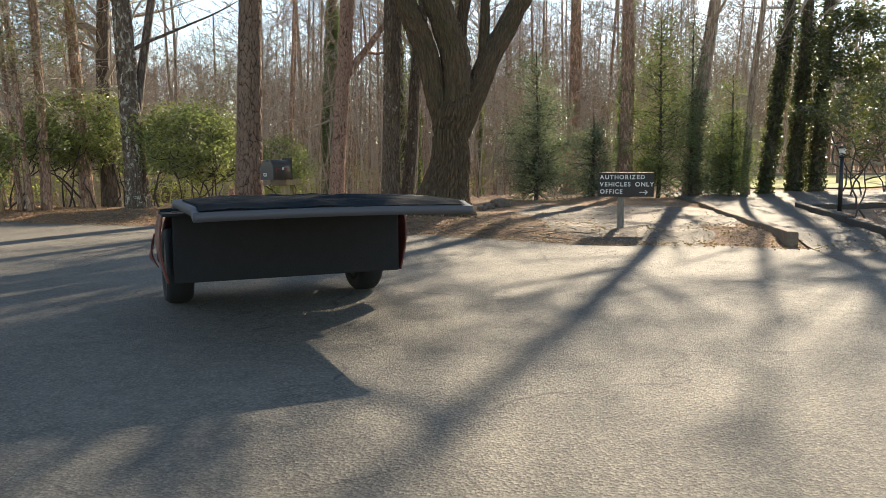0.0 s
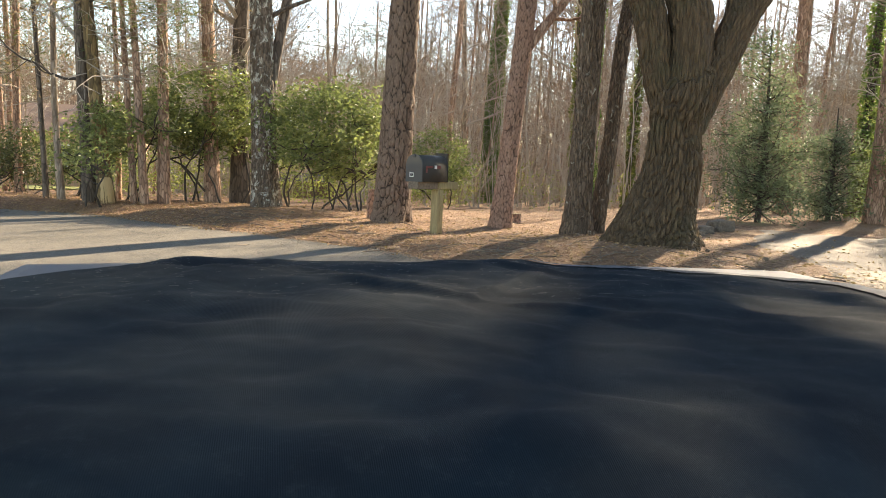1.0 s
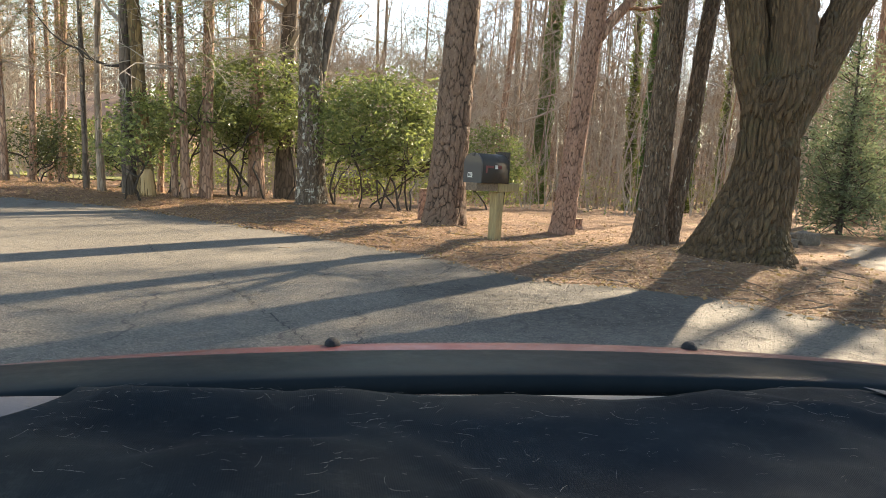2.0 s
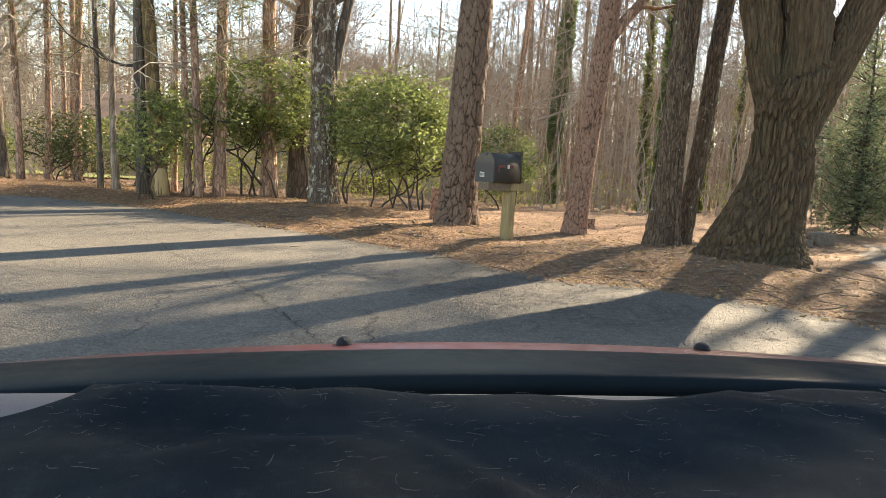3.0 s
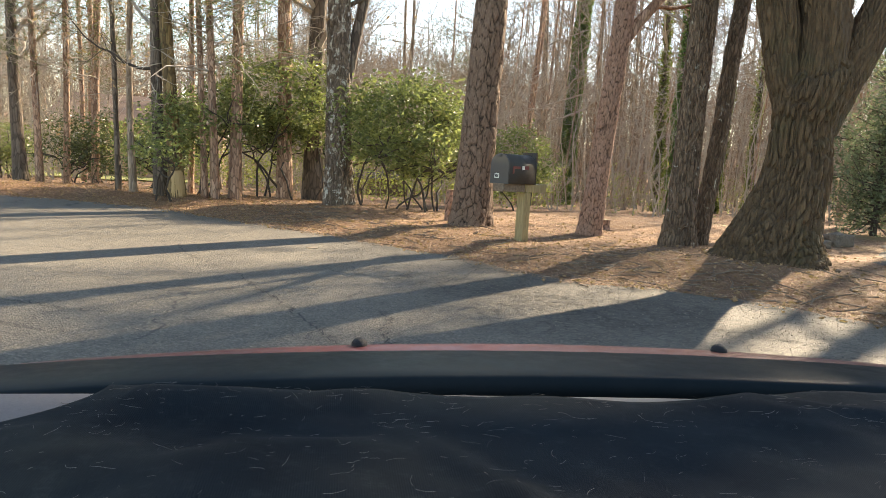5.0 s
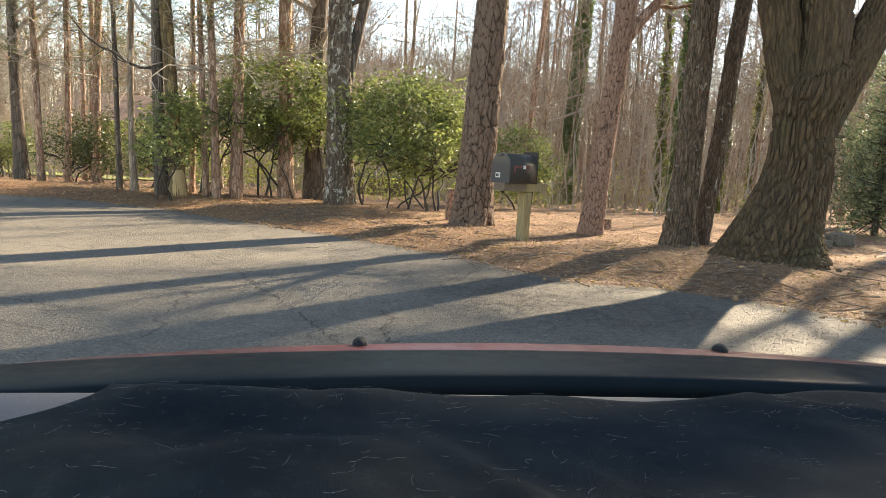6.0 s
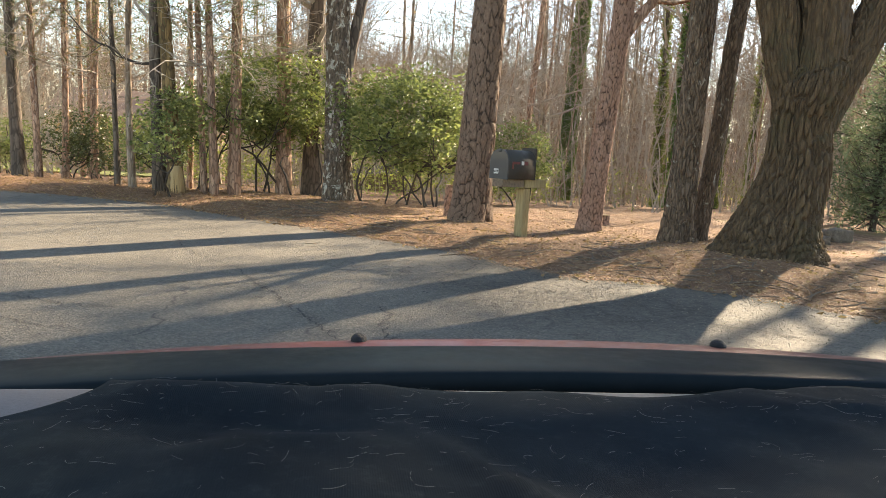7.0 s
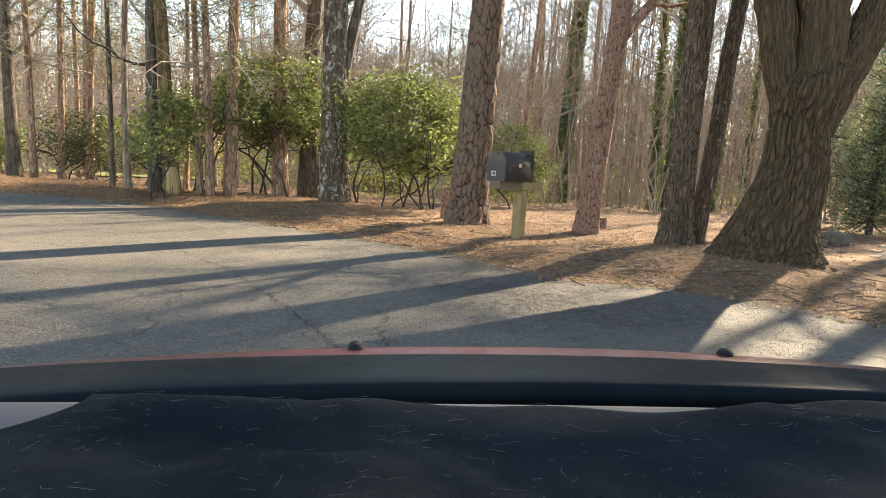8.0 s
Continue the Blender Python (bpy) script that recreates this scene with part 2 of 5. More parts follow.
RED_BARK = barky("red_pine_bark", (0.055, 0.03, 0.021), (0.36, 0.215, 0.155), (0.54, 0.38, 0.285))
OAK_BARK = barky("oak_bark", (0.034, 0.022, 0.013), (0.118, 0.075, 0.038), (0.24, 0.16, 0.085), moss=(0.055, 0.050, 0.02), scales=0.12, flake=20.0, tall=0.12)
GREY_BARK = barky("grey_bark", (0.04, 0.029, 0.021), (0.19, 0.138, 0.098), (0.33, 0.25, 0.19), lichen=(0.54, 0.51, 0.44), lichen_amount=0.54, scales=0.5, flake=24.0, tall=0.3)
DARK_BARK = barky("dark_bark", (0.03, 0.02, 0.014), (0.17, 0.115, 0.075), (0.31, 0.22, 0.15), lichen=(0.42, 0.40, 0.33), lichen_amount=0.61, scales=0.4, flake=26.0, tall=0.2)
WOOD_BARK = scaly("woodland_bark", (0.075, 0.05, 0.035), (0.23, 0.165, 0.118), (0.54, 0.42, 0.315), 22, 0.16, 0.4)
TAN_BARK = scaly("pale_bark", (0.06, 0.034, 0.024), (0.26, 0.15, 0.10), (0.58, 0.385, 0.275), 20, 0.26, 0.6)
GOLD_BARK = scaly("mossy_golden_bark", (0.03, 0.022, 0.012), (0.13, 0.085, 0.04), (0.36, 0.24, 0.105), 16, 0.22, 0.5)
STRIPPED = rough_stuff("stripped_wood", (0.40, 0.26, 0.12), (0.62, 0.44, 0.23), 6, (1, 1, 0.15), 0.8, 0.3, big=0.9)
# darker copy of the woodland bark, with shade put into its tones
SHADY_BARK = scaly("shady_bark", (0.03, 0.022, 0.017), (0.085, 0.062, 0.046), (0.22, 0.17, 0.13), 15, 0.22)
TWIG = rough_stuff("twig", (0.26, 0.215, 0.17), (0.50, 0.425, 0.35), 6, big=0.9)
STEM = rough_stuff("shrub_stem", (0.03, 0.024, 0.02), (0.10, 0.08, 0.065), 12)
LAUREL = leafy("laurel_leaf", (0.040, 0.062, 0.024), (0.265, 0.30, 0.11), 0.34, 0.48, (0.29, 0.345, 0.10))
# undergrowth leaf with the sun's backlight put into its yellow-green
SUNLEAF = leafy("sunlit_undergrowth_leaf", (0.06, 0.08, 0.02), (0.36, 0.38, 0.11), 0.4, 0.6)
CEDAR = leafy("cedar_leaf", (0.05, 0.075, 0.045), (0.20, 0.24, 0.155), 0.75, 0.45, (0.24, 0.29, 0.14))
# lit copy of the cedar leaf: sunlight is put into the colour
CEDARSUN = leafy("sunlit_cedar_leaf", (0.030, 0.055, 0.024), (0.21, 0.245, 0.09), 0.75, 0.45, (0.28, 0.34, 0.10))
IVY = leafy("ivy_leaf", (0.035, 0.10, 0.028), (0.13, 0.24, 0.06), 0.35, 0.5)
# ivy leaf again, yellowed so that its colour carries the sunlight
SUNIVY = leafy("sunlit_ivy_leaf", (0.035, 0.065, 0.014), (0.17, 0.20, 0.04), 0.4, 0.5)
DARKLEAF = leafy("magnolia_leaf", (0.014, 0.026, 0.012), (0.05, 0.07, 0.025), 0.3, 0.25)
NEEDLE = leafy("pine_needle", (0.03, 0.055, 0.02), (0.09, 0.12, 0.04), 0.5, 0.3)
DEADLEAF = leafy("dead_leaf", (0.18, 0.085, 0.04), (0.52, 0.33, 0.18), 0.7, 0.2)
STRAW = leafy("pine_straw", (0.14, 0.064, 0.036), (0.53, 0.31, 0.185), 0.7, 0.1)
CHIP = leafy("bark_chip", (0.07, 0.04, 0.026), (0.48, 0.36, 0.24), 0.8, 0.0)
POSTWOOD = rough_stuff("treated_post", (0.19, 0.14, 0.065), (0.44, 0.35, 0.18), 6, (1, 1, 0.15), 0.8, 0.3)
GREYWOOD = rough_stuff("weathered_wood", (0.10, 0.085, 0.07), (0.30, 0.26, 0.21), 6, (1, 1, 0.2), 0.85, 0.4)
TIMBER = rough_stuff("old_timber", (0.09, 0.065, 0.045), (0.28, 0.21, 0.15), 7, (1, 1, 1), 0.9, 0.5)
DARKTIMBER = rough_stuff("dark_timber", (0.03, 0.024, 0.02), (0.10, 0.08, 0.065), 7, (1, 1, 1), 0.9, 0.5)
MAILBOX = paint("mailbox_steel", (0.06, 0.058, 0.055), 0.55, 0.0, 0.15)
MAILDOOR = paint("mailbox_door_steel", (0.022, 0.024, 0.03), 0.4, 0.2)
STICKER = rough_stuff("white_sticker", (0.55, 0.55, 0.52), (0.75, 0.75, 0.72), 20)
FADED = paint("faded_red", (0.12, 0.02, 0.02), 0.5, 0.1)
INK = paint("ink", (0.02, 0.02, 0.022), 0.6, 0.0)
SIGNBROWN = rough_stuff("sign_board", (0.014, 0.009, 0.007), (0.030, 0.021, 0.016), 8, (1, 1, 1), 0.6)
LETTER = rough_stuff("sign_lettering", (0.55, 0.54, 0.50), (0.78, 0.77, 0.73), 30)
IRON = paint("black_iron", (0.012, 0.012, 0.012), 0.45, 0.2)
ROCK = rough_stuff("field_stone", (0.07, 0.055, 0.042), (0.24, 0.195, 0.15), 6, (1, 1, 1), 0.9, 0.7, 0.02)
CLOTH = cloth_material("dash_cloth")
TAPE = rough_stuff("woven_tape", (0.03, 0.03, 0.034), (0.10, 0.10, 0.11), 70)
DASHGREY = rough_stuff("dash_plastic", (0.055, 0.055, 0.062), (0.092, 0.092, 0.102), 60, (1, 1, 1), 0.6, 0.15, 0.002, 0.95)
COWL = paint("cowl_plastic", (0.013, 0.020, 0.024), 0.4, 0.0)
COWL.node_tree.nodes["Principled BSDF"].inputs["Specular IOR Level"].default_value = 0.02
HOODRED = paint("red_car_paint", (0.12, 0.020, 0.015), 0.45, 0.12)
RUBBER = rough_stuff("black_rubber", (0.006, 0.006, 0.007), (0.016, 0.016, 0.018), 20)
LINT = rough_stuff("pale_hair", (0.07, 0.07, 0.066), (0.25, 0.24, 0.225), 90)
GRASS = rough_stuff("winter_lawn", (0.16, 0.17, 0.045), (0.42, 0.40, 0.13), 3, (1, 1, 1), 0.95, 0.6, 0.02, 0.9)
PEACH = rough_stuff("peach_siding", (0.42, 0.26, 0.18), (0.56, 0.38, 0.27), 3)
ROOFING = rough_stuff("brown_shingle", (0.10, 0.065, 0.05), (0.24, 0.16, 0.12), 4)
FROST = paint("frosted_lamp_glass", (0.7, 0.7, 0.68), 0.25, 0.3)


# ---- mesh helpers ----
def part(name, bm, mat, parent=None, label="", smooth=True):
    """Links a bmesh, or a pair of vertex and face lists, as one mesh object under parent."""
    me = bpy.data.meshes.new(name)
    if isinstance(bm, tuple):
        me.from_pydata([tuple(v) for v in bm[0]], [], [tuple(f) for f in bm[1]])
    else:
        bm.to_mesh(me)
        bm.free()
    me.materials.append(mat)
    if smooth:
        me.polygons.foreach_set("use_smooth", np.ones(len(me.polygons), bool))
    me.update()
    ob = new(name, me)
    ob.parent = parent
    if label:
        ob["label"] = label
    return ob


def fast(name, verts, faces, mat, parent=None, label="", smooth=False):
    """The same for large arrays of faces with one number of corners."""
    verts, faces = np.asarray(verts, np.float32), np.asarray(faces, np.int32)
    me = bpy.data.meshes.new(name)
    n, k = faces.shape
    me.vertices.add(len(verts))
    me.vertices.foreach_set("co", verts.ravel())
    me.loops.add(n * k)
    me.loops.foreach_set("vertex_index", faces.ravel())
    me.polygons.add(n)
    me.polygons.foreach_set("loop_start", np.arange(0, n * k, k, dtype=np.int32))
    me.polygons.foreach_set("use_smooth", np.full(n, smooth))
    me.materials.append(mat)
    me.update(calc_edges=True)
    me.validate()
    ob = new(name, me)
    ob.parent = parent
    if label:
        ob["label"] = label
    return ob


def thing(name, label, category, place=Matrix(), group="", kind=""):
    ob = new(name)
    ob.matrix_world = place
    return tagged(ob, label, category, group, kind)


def box_bm(sx, sy, sz, bevel=0.0, at=(0, 0, 0), bm=None, turn=None):
    bm = bm or bmesh.new()
    m = Matrix.Translation(at) @ (turn or Matrix()) @ Matrix.Diagonal((sx, sy, sz, 1))
    made = bmesh.ops.create_cube(bm, size=1, matrix=m)
    if bevel:
        edges = list({e for v in made["verts"] for e in v.link_edges})
        bmesh.ops.bevel(bm, geom=edges, offset=bevel, segments=2, affect="EDGES", profile=0.6)
    return bm


def worn(bm, amount, scale, seed=0.0):
    """Roughens a bmesh a little."""
    for v in bm.verts:
        v.co += noise.noise_vector(v.co * scale + Vector((seed, 0, 0))) * amount
    return bm


def cyl_bm(r1, r2, h, seg=16, at=(0, 0, 0), turn=None, bm=None):
    bm = bm or bmesh.new()
    m = Matrix.Translation(at) @ (turn or Matrix()) @ Matrix.Translation((0, 0, h / 2))
    bmesh.ops.create_cone(bm, cap_ends=True, segments=seg, radius1=r1, radius2=r2, depth=h, matrix=m)
    return bm


class Strips:
    """Gathers tubes and leaves into one mesh of quads."""

    def __init__(self):
        self.v, self.f, self.n = [], [], 0

    def add(self, verts, faces):
        self.v.append(np.asarray(verts, np.float32).reshape(-1, 3))
        self.f.append(np.asarray(faces, np.int32) + self.n)
        self.n += len(self.v[-1])

    def tube(self, pts, radii, seg=6):
        pts = np.asarray(pts, float)
        radii = np.asarray(radii, float)
        n = len(pts)
        d = np.gradient(pts, axis=0)
        d /= np.linalg.norm(d, axis=1)[:, None] + 1e-9
        ref = np.where(np.abs(d[:, 2:3]) > 0.9, [[1.0, 0, 0]], [[0, 0, 1.0]])
        a = np.cross(d, ref)
        a /= np.linalg.norm(a, axis=1)[:, None] + 1e-9
        for i in range(1, n):
            a[i] = a[i - 1] - d[i] * (a[i - 1] @ d[i])
            a[i] /= np.linalg.norm(a[i]) + 1e-9
        b = np.cross(d, a)
        th = np.arange(seg) * 2 * np.pi / seg
        ring = pts[:, None] + radii[:, None, None] * (np.cos(th)[None, :, None] * a[:, None] + np.sin(th)[None, :, None] * b[:, None])
        i, j = np.meshgrid(np.arange(n - 1), np.arange(seg), indexing="ij")
        k = (j + 1) % seg
        f = np.stack([i * seg + j, i * seg + k, (i + 1) * seg + k, (i + 1) * seg + j], -1).reshape(-1, 4)
        self.add(ring.reshape(-1, 3), f)

    def sticks(self, a, b, r0, r1):
        """Many straight three-sided twigs at once, from a to b."""
        a, b = np.asarray(a, float), np.asarray(b, float)
        n = len(a)
        d = b - a
        d /= np.linalg.norm(d, axis=1)[:, None] + 1e-9
        ref = np.where(np.abs(d[:, 2:3]) > 0.9, [[1.0, 0, 0]], [[0, 0, 1.0]])
        p = np.cross(d, ref)
        p /= np.linalg.norm(p, axis=1)[:, None] + 1e-9
        q = np.cross(d, p)
        rings = []
        for c, r in ((a, r0), (b, r1)):
            r = np.broadcast_to(np.asarray(r, float), (n,))[:, None]
            for k in range(3):
                t = 2 * np.pi * k / 3
                rings.append(c + r * (np.cos(t) * p + np.sin(t) * q))
        v = np.stack(rings, 1).reshape(-1, 3)
        k = np.arange(n)[:, None] * 6
        f = np.concatenate([k + [[i, (i + 1) % 3, 3 + (i + 1) % 3, 3 + i]] for i in range(3)], 0)
        self.add(v, f)

    def leaves(self, centres, ways, sides, length, width, fold=0.25):
        """Folded leaves: two quads each along a midrib."""
        c, w, s = (np.asarray(q, float) for q in (centres, ways, sides))
        up = np.cross(w, s)
        L, W = np.asarray(length, float).reshape(-1, 1), np.asarray(width, float).reshape(-1, 1)
        base, tip = c - w * L / 2, c + w * L / 2 - up * L * 0.12
        l, r = c + s * W / 2 + up * W * fold, c - s * W / 2 + up * W * fold
        m = c + up * 0
        v = np.stack([base, l, tip, r, m], 1).reshape(-1, 3)
        k = np.arange(len(c))[:, None] * 5
        f = np.concatenate([k + [[0, 4, 2, 1]], k + [[0, 3, 2, 4]]], 0)
        self.add(v, f)

    def done(self, name, mat, parent=None, label="", smooth=False):
        ob = fast(name, np.concatenate(self.v), np.concatenate(self.f), mat, parent, label, smooth)
        if name in ("crown", "branches", "foliage", "ivy", "needles", "dead_leaves", "stems"):
            ob["kind"] = "stuff"
        return ob


def unit_rows(rng, n):
    v = rng.normal(size=(n, 3))
    return v / np.linalg.norm(v, axis=1)[:, None]


def leaf_axes(rng, n, droop=0.0):
    w = unit_rows(rng, n)
    w[:, 2] = w[:, 2] * 0.6 - droop
    w /= np.linalg.norm(w, axis=1)[:, None]
    s = np.cross(w, unit_rows(rng, n))
    s /= np.linalg.norm(s, axis=1)[:, None] + 1e-9
    return w, s


# ---- the lie of the land ----
EDGE_X = [-60, -30, -14, -10, -8, -6.45, -5.27, -4.17, -2.92, -1.8, -0.6, 0, 0.7, 1.2, 2.05, 2.5, 3.06, 3.5, 4.2, 5, 6.2, 7.2, 60]
EDGE_Y = [6, 9.5, 11.2, 11.6, 11.65, 11.55, 11.1, 10.45, 9.55, 8.65, 7.7, 7.25, 6.3, 5.8, 5.8, 5.5, 5.0, 4.4, 3.6, 3.0, 2.3, 1.6, -30]


def ease(a, b, x):
    t = np.clip((x - a) / (b - a), 0, 1)
    return t * t * (3 - 2 * t)


def ground_z(x, y):
    """Height of the ground: flat under the road, a low verge, then falling away into the wood."""
    x, y = np.asarray(x, float), np.asarray(y, float)
    s = y - np.interp(x, EDGE_X, EDGE_Y)
    z = 0.10 * ease(0, 1.3, s) - 0.05 * (1 - ease(-0.5, 0.05, s))
    z = z + 0.10 * np.exp(-((x - 3.5) ** 2 + (y - 7.1) ** 2) / 2)
    y0 = 13.5 + 0.5 * np.clip(x - 6, 0, 8) + 3.0 * np.clip(x - 14, 0, 14)
    z = z - 0.04 * np.clip(y - y0, 0, 42) + 7.0 * ease(58, 125, y)
    soft = ease(0.2, 1.5, s)
    return z + soft * (0.025 * np.sin(x * 1.7 + 0.6 * y) * np.sin(y * 1.3 - 0.4 * x) + 0.012 * np.sin(x * 4.1 + y) * np.sin(3.7 * y - x))


def gz(x, y):
    return float(ground_z(x, y))


def sheet(name, xs, ys_of, rows, lift, mat):
    """A sheet of quads: for each x, rows of y from ys_of(x), lying lift above the ground."""
    X = np.repeat(np.asarray(xs)[:, None], rows, 1)
    Y = np.stack([ys_of(x) for x in xs])
    Z = lift(X, Y)
    v = np.stack([X, Y, Z], -1).reshape(-1, 3)
    i, j = np.meshgrid(np.arange(len(xs) - 1), np.arange(rows - 1), indexing="ij")
    f = np.stack([i * rows + j, (i + 1) * rows + j, (i + 1) * rows + j + 1, i * rows + j + 1], -1).reshape(-1, 4)
    return fast(name, v, f, mat, smooth=True)


far = [60, 80, 120, 200, 400, 900]
gx = np.concatenate([[-q for q in far[::-1]], np.arange(-40, 40.01, 0.3), far])
gy = np.concatenate([[-900, -400, -200, -100, -50], np.arange(-20, 50.01, 0.3), [60, 75, 100, 150, 300, 900]])
ground = sheet("ground", gx, lambda x: gy, len(gy), ground_z, LITTER)
tagged(ground, "brown pine straw and leaf litter under the trees", "ground", kind="structure")

rx = np.concatenate([[-60, -45], np.arange(-36, 20, 0.06), [24, 30, 40, 60]])


def road_rows(x):
    e = np.interp(x, EDGE_X, EDGE_Y)
    e += 0.10 * math.sin(x * 2.3) + 0.06 * math.sin(x * 7.1 + 1) + 0.035 * math.sin(x * 17.3) + 0.02 * math.sin(x * 41)
    return np.concatenate([[-60], np.linspace(-12, e - 0.25, 60), [e - 0.1, e - 0.03, e]])


def road_lift(X, Y):
    e = Y.max(1, keepdims=True)
    return 0.006 * np.sin(X * 0.9) * np.sin(Y * 0.7) + np.where(Y > e - 0.05, 0.0, 0.012)


road = sheet("road", rx, road_rows, 64, road_lift, ASPHALT)
tagged(road, "worn grey asphalt road with cracks and tree shadows", "road", kind="structure")

# long open cracks, as thin dark strips lying just above the road
def road_crack(points, seed, width=0.016):
    rng = np.random.default_rng(seed)
    pts = np.array(points, float)
    k = np.linspace(0, len(pts) - 1, 14 * (len(pts) - 1) + 1)
    c = np.stack([np.interp(k, np.arange(len(pts)), pts[:, i]) for i in range(2)], -1) + rng.normal(size=(len(k), 2)) * 0.022
    d = np.gradient(c, axis=0)
    d /= np.linalg.norm(d, axis=1)[:, None]
    side = np.stack([-d[:, 1], d[:, 0]], -1) * (width * rng.uniform(0.15, 0.75, len(k)))[:, None]
    z = 0.022 + 0.006 * np.sin(c[:, :1] * 0.9) * np.sin(c[:, 1:] * 0.7) - 0.0045
    v = np.concatenate([np.concatenate([c + side, z], 1), np.concatenate([c - side, z], 1)])
    n = len(k)
    f = [(i, i + 1, n + i + 1, n + i) for i in range(n - 1)]
    ob = fast("road_crack", v, f, CRACK)
    return tagged(ob, "dark open crack across the worn asphalt", "crack", kind="structure")


road_crack([(-2.9, 6.6), (-2.54, 5.88), (-2.1, 5.35), (-1.77, 5.0), (-1.43, 4.35), (-1.19, 4.02), (-0.97, 3.6), (-0.79, 3.28), (-0.62, 3.01), (-0.45, 2.65), (-0.2, 2.1)], 1, 0.010)
road_crack([(-3.4, 4.6), (-2.5, 4.34), (-2.19, 4.21), (-1.85, 4.17), (-1.56, 4.12), (-1.29, 4.03), (-1.19, 4.02)], 2, 0.007)
road_crack([(-1.19, 4.02), (-1.13, 4.2), (-1.0, 4.8), (-0.71, 5.5), (-0.5, 6.0)], 3, 0.005)
road_crack([(-0.36, 3.74), (-0.27, 3.5), (-0.29, 3.15), (-0.18, 2.8), (-0.1, 2.4)], 4, 0.010)
road_crack([(0.1, 6.9), (0.32, 6.27), (0.57, 6.06), (0.83, 5.73), (1.11, 5.54), (1.5, 5.75), (1.84, 5.8), (2.31, 5.6)], 5, 0.020)
road_crack([(0.34, 6.28), (0.21, 5.54), (-0.01, 5.12), (0.1, 4.6)], 6, 0.013)
road_crack([(-2.95, 3.4), (-2.81, 3.36), (-2.56, 3.29), (-2.33, 3.2), (-2.0, 3.2)], 7, 0.008)
road_crack([(-2.6, 2.8), (-2.41, 2.73), (-2.17, 2.65), (-1.91, 2.58)], 17, 0.006)
road_crack([(1.95, 4.6), (2.01, 4.3), (2.08, 3.97), (2.02, 3.56), (2.2, 3.2)], 18, 0.008)
road_crack([(0.57, 6.06), (0.75, 5.4), (0.62, 4.9), (0.8, 4.3)], 19, 0.009)
road_crack([(1.11, 5.54), (1.3, 4.9), (1.1, 4.3), (1.35, 3.8)], 20, 0.008)
road_crack([(2.0, 3.9), (2.9, 3.3), (3.6, 2.2), (4.6, 1.9), (5.4, 0.6)], 8, 0.016)
road_crack([(4.6, 1.9), (5.9, 1.6), (6.8, 0.9)], 9, 0.012)
road_crack([(3.6, 2.2), (3.3, 1.2), (4.0, 0.2)], 10, 0.012)


# where the asphalt has broken up beside the verge: a web of short open cracks
def crack_web(cx, cy, wide, deep, count, seed):
    rng = np.random.default_rng(seed)
    verts, faces = [], []
    for _ in range(count):
        q = np.array([cx, cy]) + rng.normal(size=2) * (wide, deep)
        a = rng.uniform(0, 2 * math.pi)
        steps = int(rng.integers(3, 6))
        w = rng.uniform(0.003, 0.008)
        base = len(verts)
        for i in range(steps):
            d = np.array([math.cos(a), math.sin(a)])
            side = np.array([-d[1], d[0]]) * w * rng.uniform(0.4, 1.2) * (0.2 if i in (0, steps - 1) else 1.0)
            z = 0.0175 + 0.006 * math.sin(q[0] * 0.9) * math.sin(q[1] * 0.7)
            verts += [(*(q + side), z), (*(q - side), z)]
            if i:
                k = base + 2 * i
                faces.append((k - 2, k, k + 1, k - 1))
            q = q + d * rng.uniform(0.02, 0.06)
            a += rng.normal() * 1.0
    ob = fast("broken_asphalt", np.array(verts), faces, CRACK)
    return tagged(ob, "web of short dark cracks in crumbling asphalt", "crack", kind="stuff")


crack_web(1.05, 4.7, 0.75, 0.5, 420, 71)
crack_web(2.9, 3.4, 0.8, 0.6, 220, 72)
crack_web(0.2, 5.6, 0.5, 0.5, 140, 73)

# crumbs of asphalt and grit worked loose near the verge
def loose_grit(n, seed):
    rng = np.random.default_rng(seed)
    x = rng.uniform(-1.5, 4.6, n)
    y = np.interp(x, EDGE_X, EDGE_Y) - rng.gamma(1.7, 0.75, n) + 0.15
    r = rng.uniform(0.002, 0.0055, n)[:, None]
    c = np.stack([x, y, 0.014 + 0.006 * np.sin(x * 0.9) * np.sin(y * 0.7)], -1)
    turn = rng.uniform(0, 6.28, n)
    ring = [c + np.stack([np.cos(turn + k * 1.5708), np.sin(turn + k * 1.5708), 0 * turn], -1) * r * rng.uniform(0.6, 1.3, n)[:, None] for k in range(4)]
    top = [q * 0.55 + c * 0.45 + (0, 0, 1) * r * 0.9 for q in ring]
    v = np.stack(ring + top, 1).reshape(-1, 3)
    k = np.arange(n)[:, None] * 8
    f = np.concatenate([k + [[i, (i + 1) % 4, 4 + (i + 1) % 4, 4 + i]] for i in range(4)] + [k + [[4, 5, 6, 7]]], 0)
    ob = fast("loose_grit", v, f, GRIT)
    return tagged(ob, "loose grit and crumbs of asphalt near the verge", "grit", kind="stuff")


loose_grit(9000, 74)

# the gravelled drive that leaves the road beside the sign
DL = [(6.9, 1.4), (8.9, 5.6), (10.9, 9.9), (12.2, 13.2), (14.0, 17.5)]
DR = [(8.6, 1.9), (10.2, 4.8), (11.9, 7.8), (19.0, 9.5), (30.0, 14.0)]


def along(line, t):
    k = np.linspace(0, 1, len(line))
    return np.stack([np.interp(t, k, [p[0] for p in line]), np.interp(t, k, [p[1] for p in line])], -1)


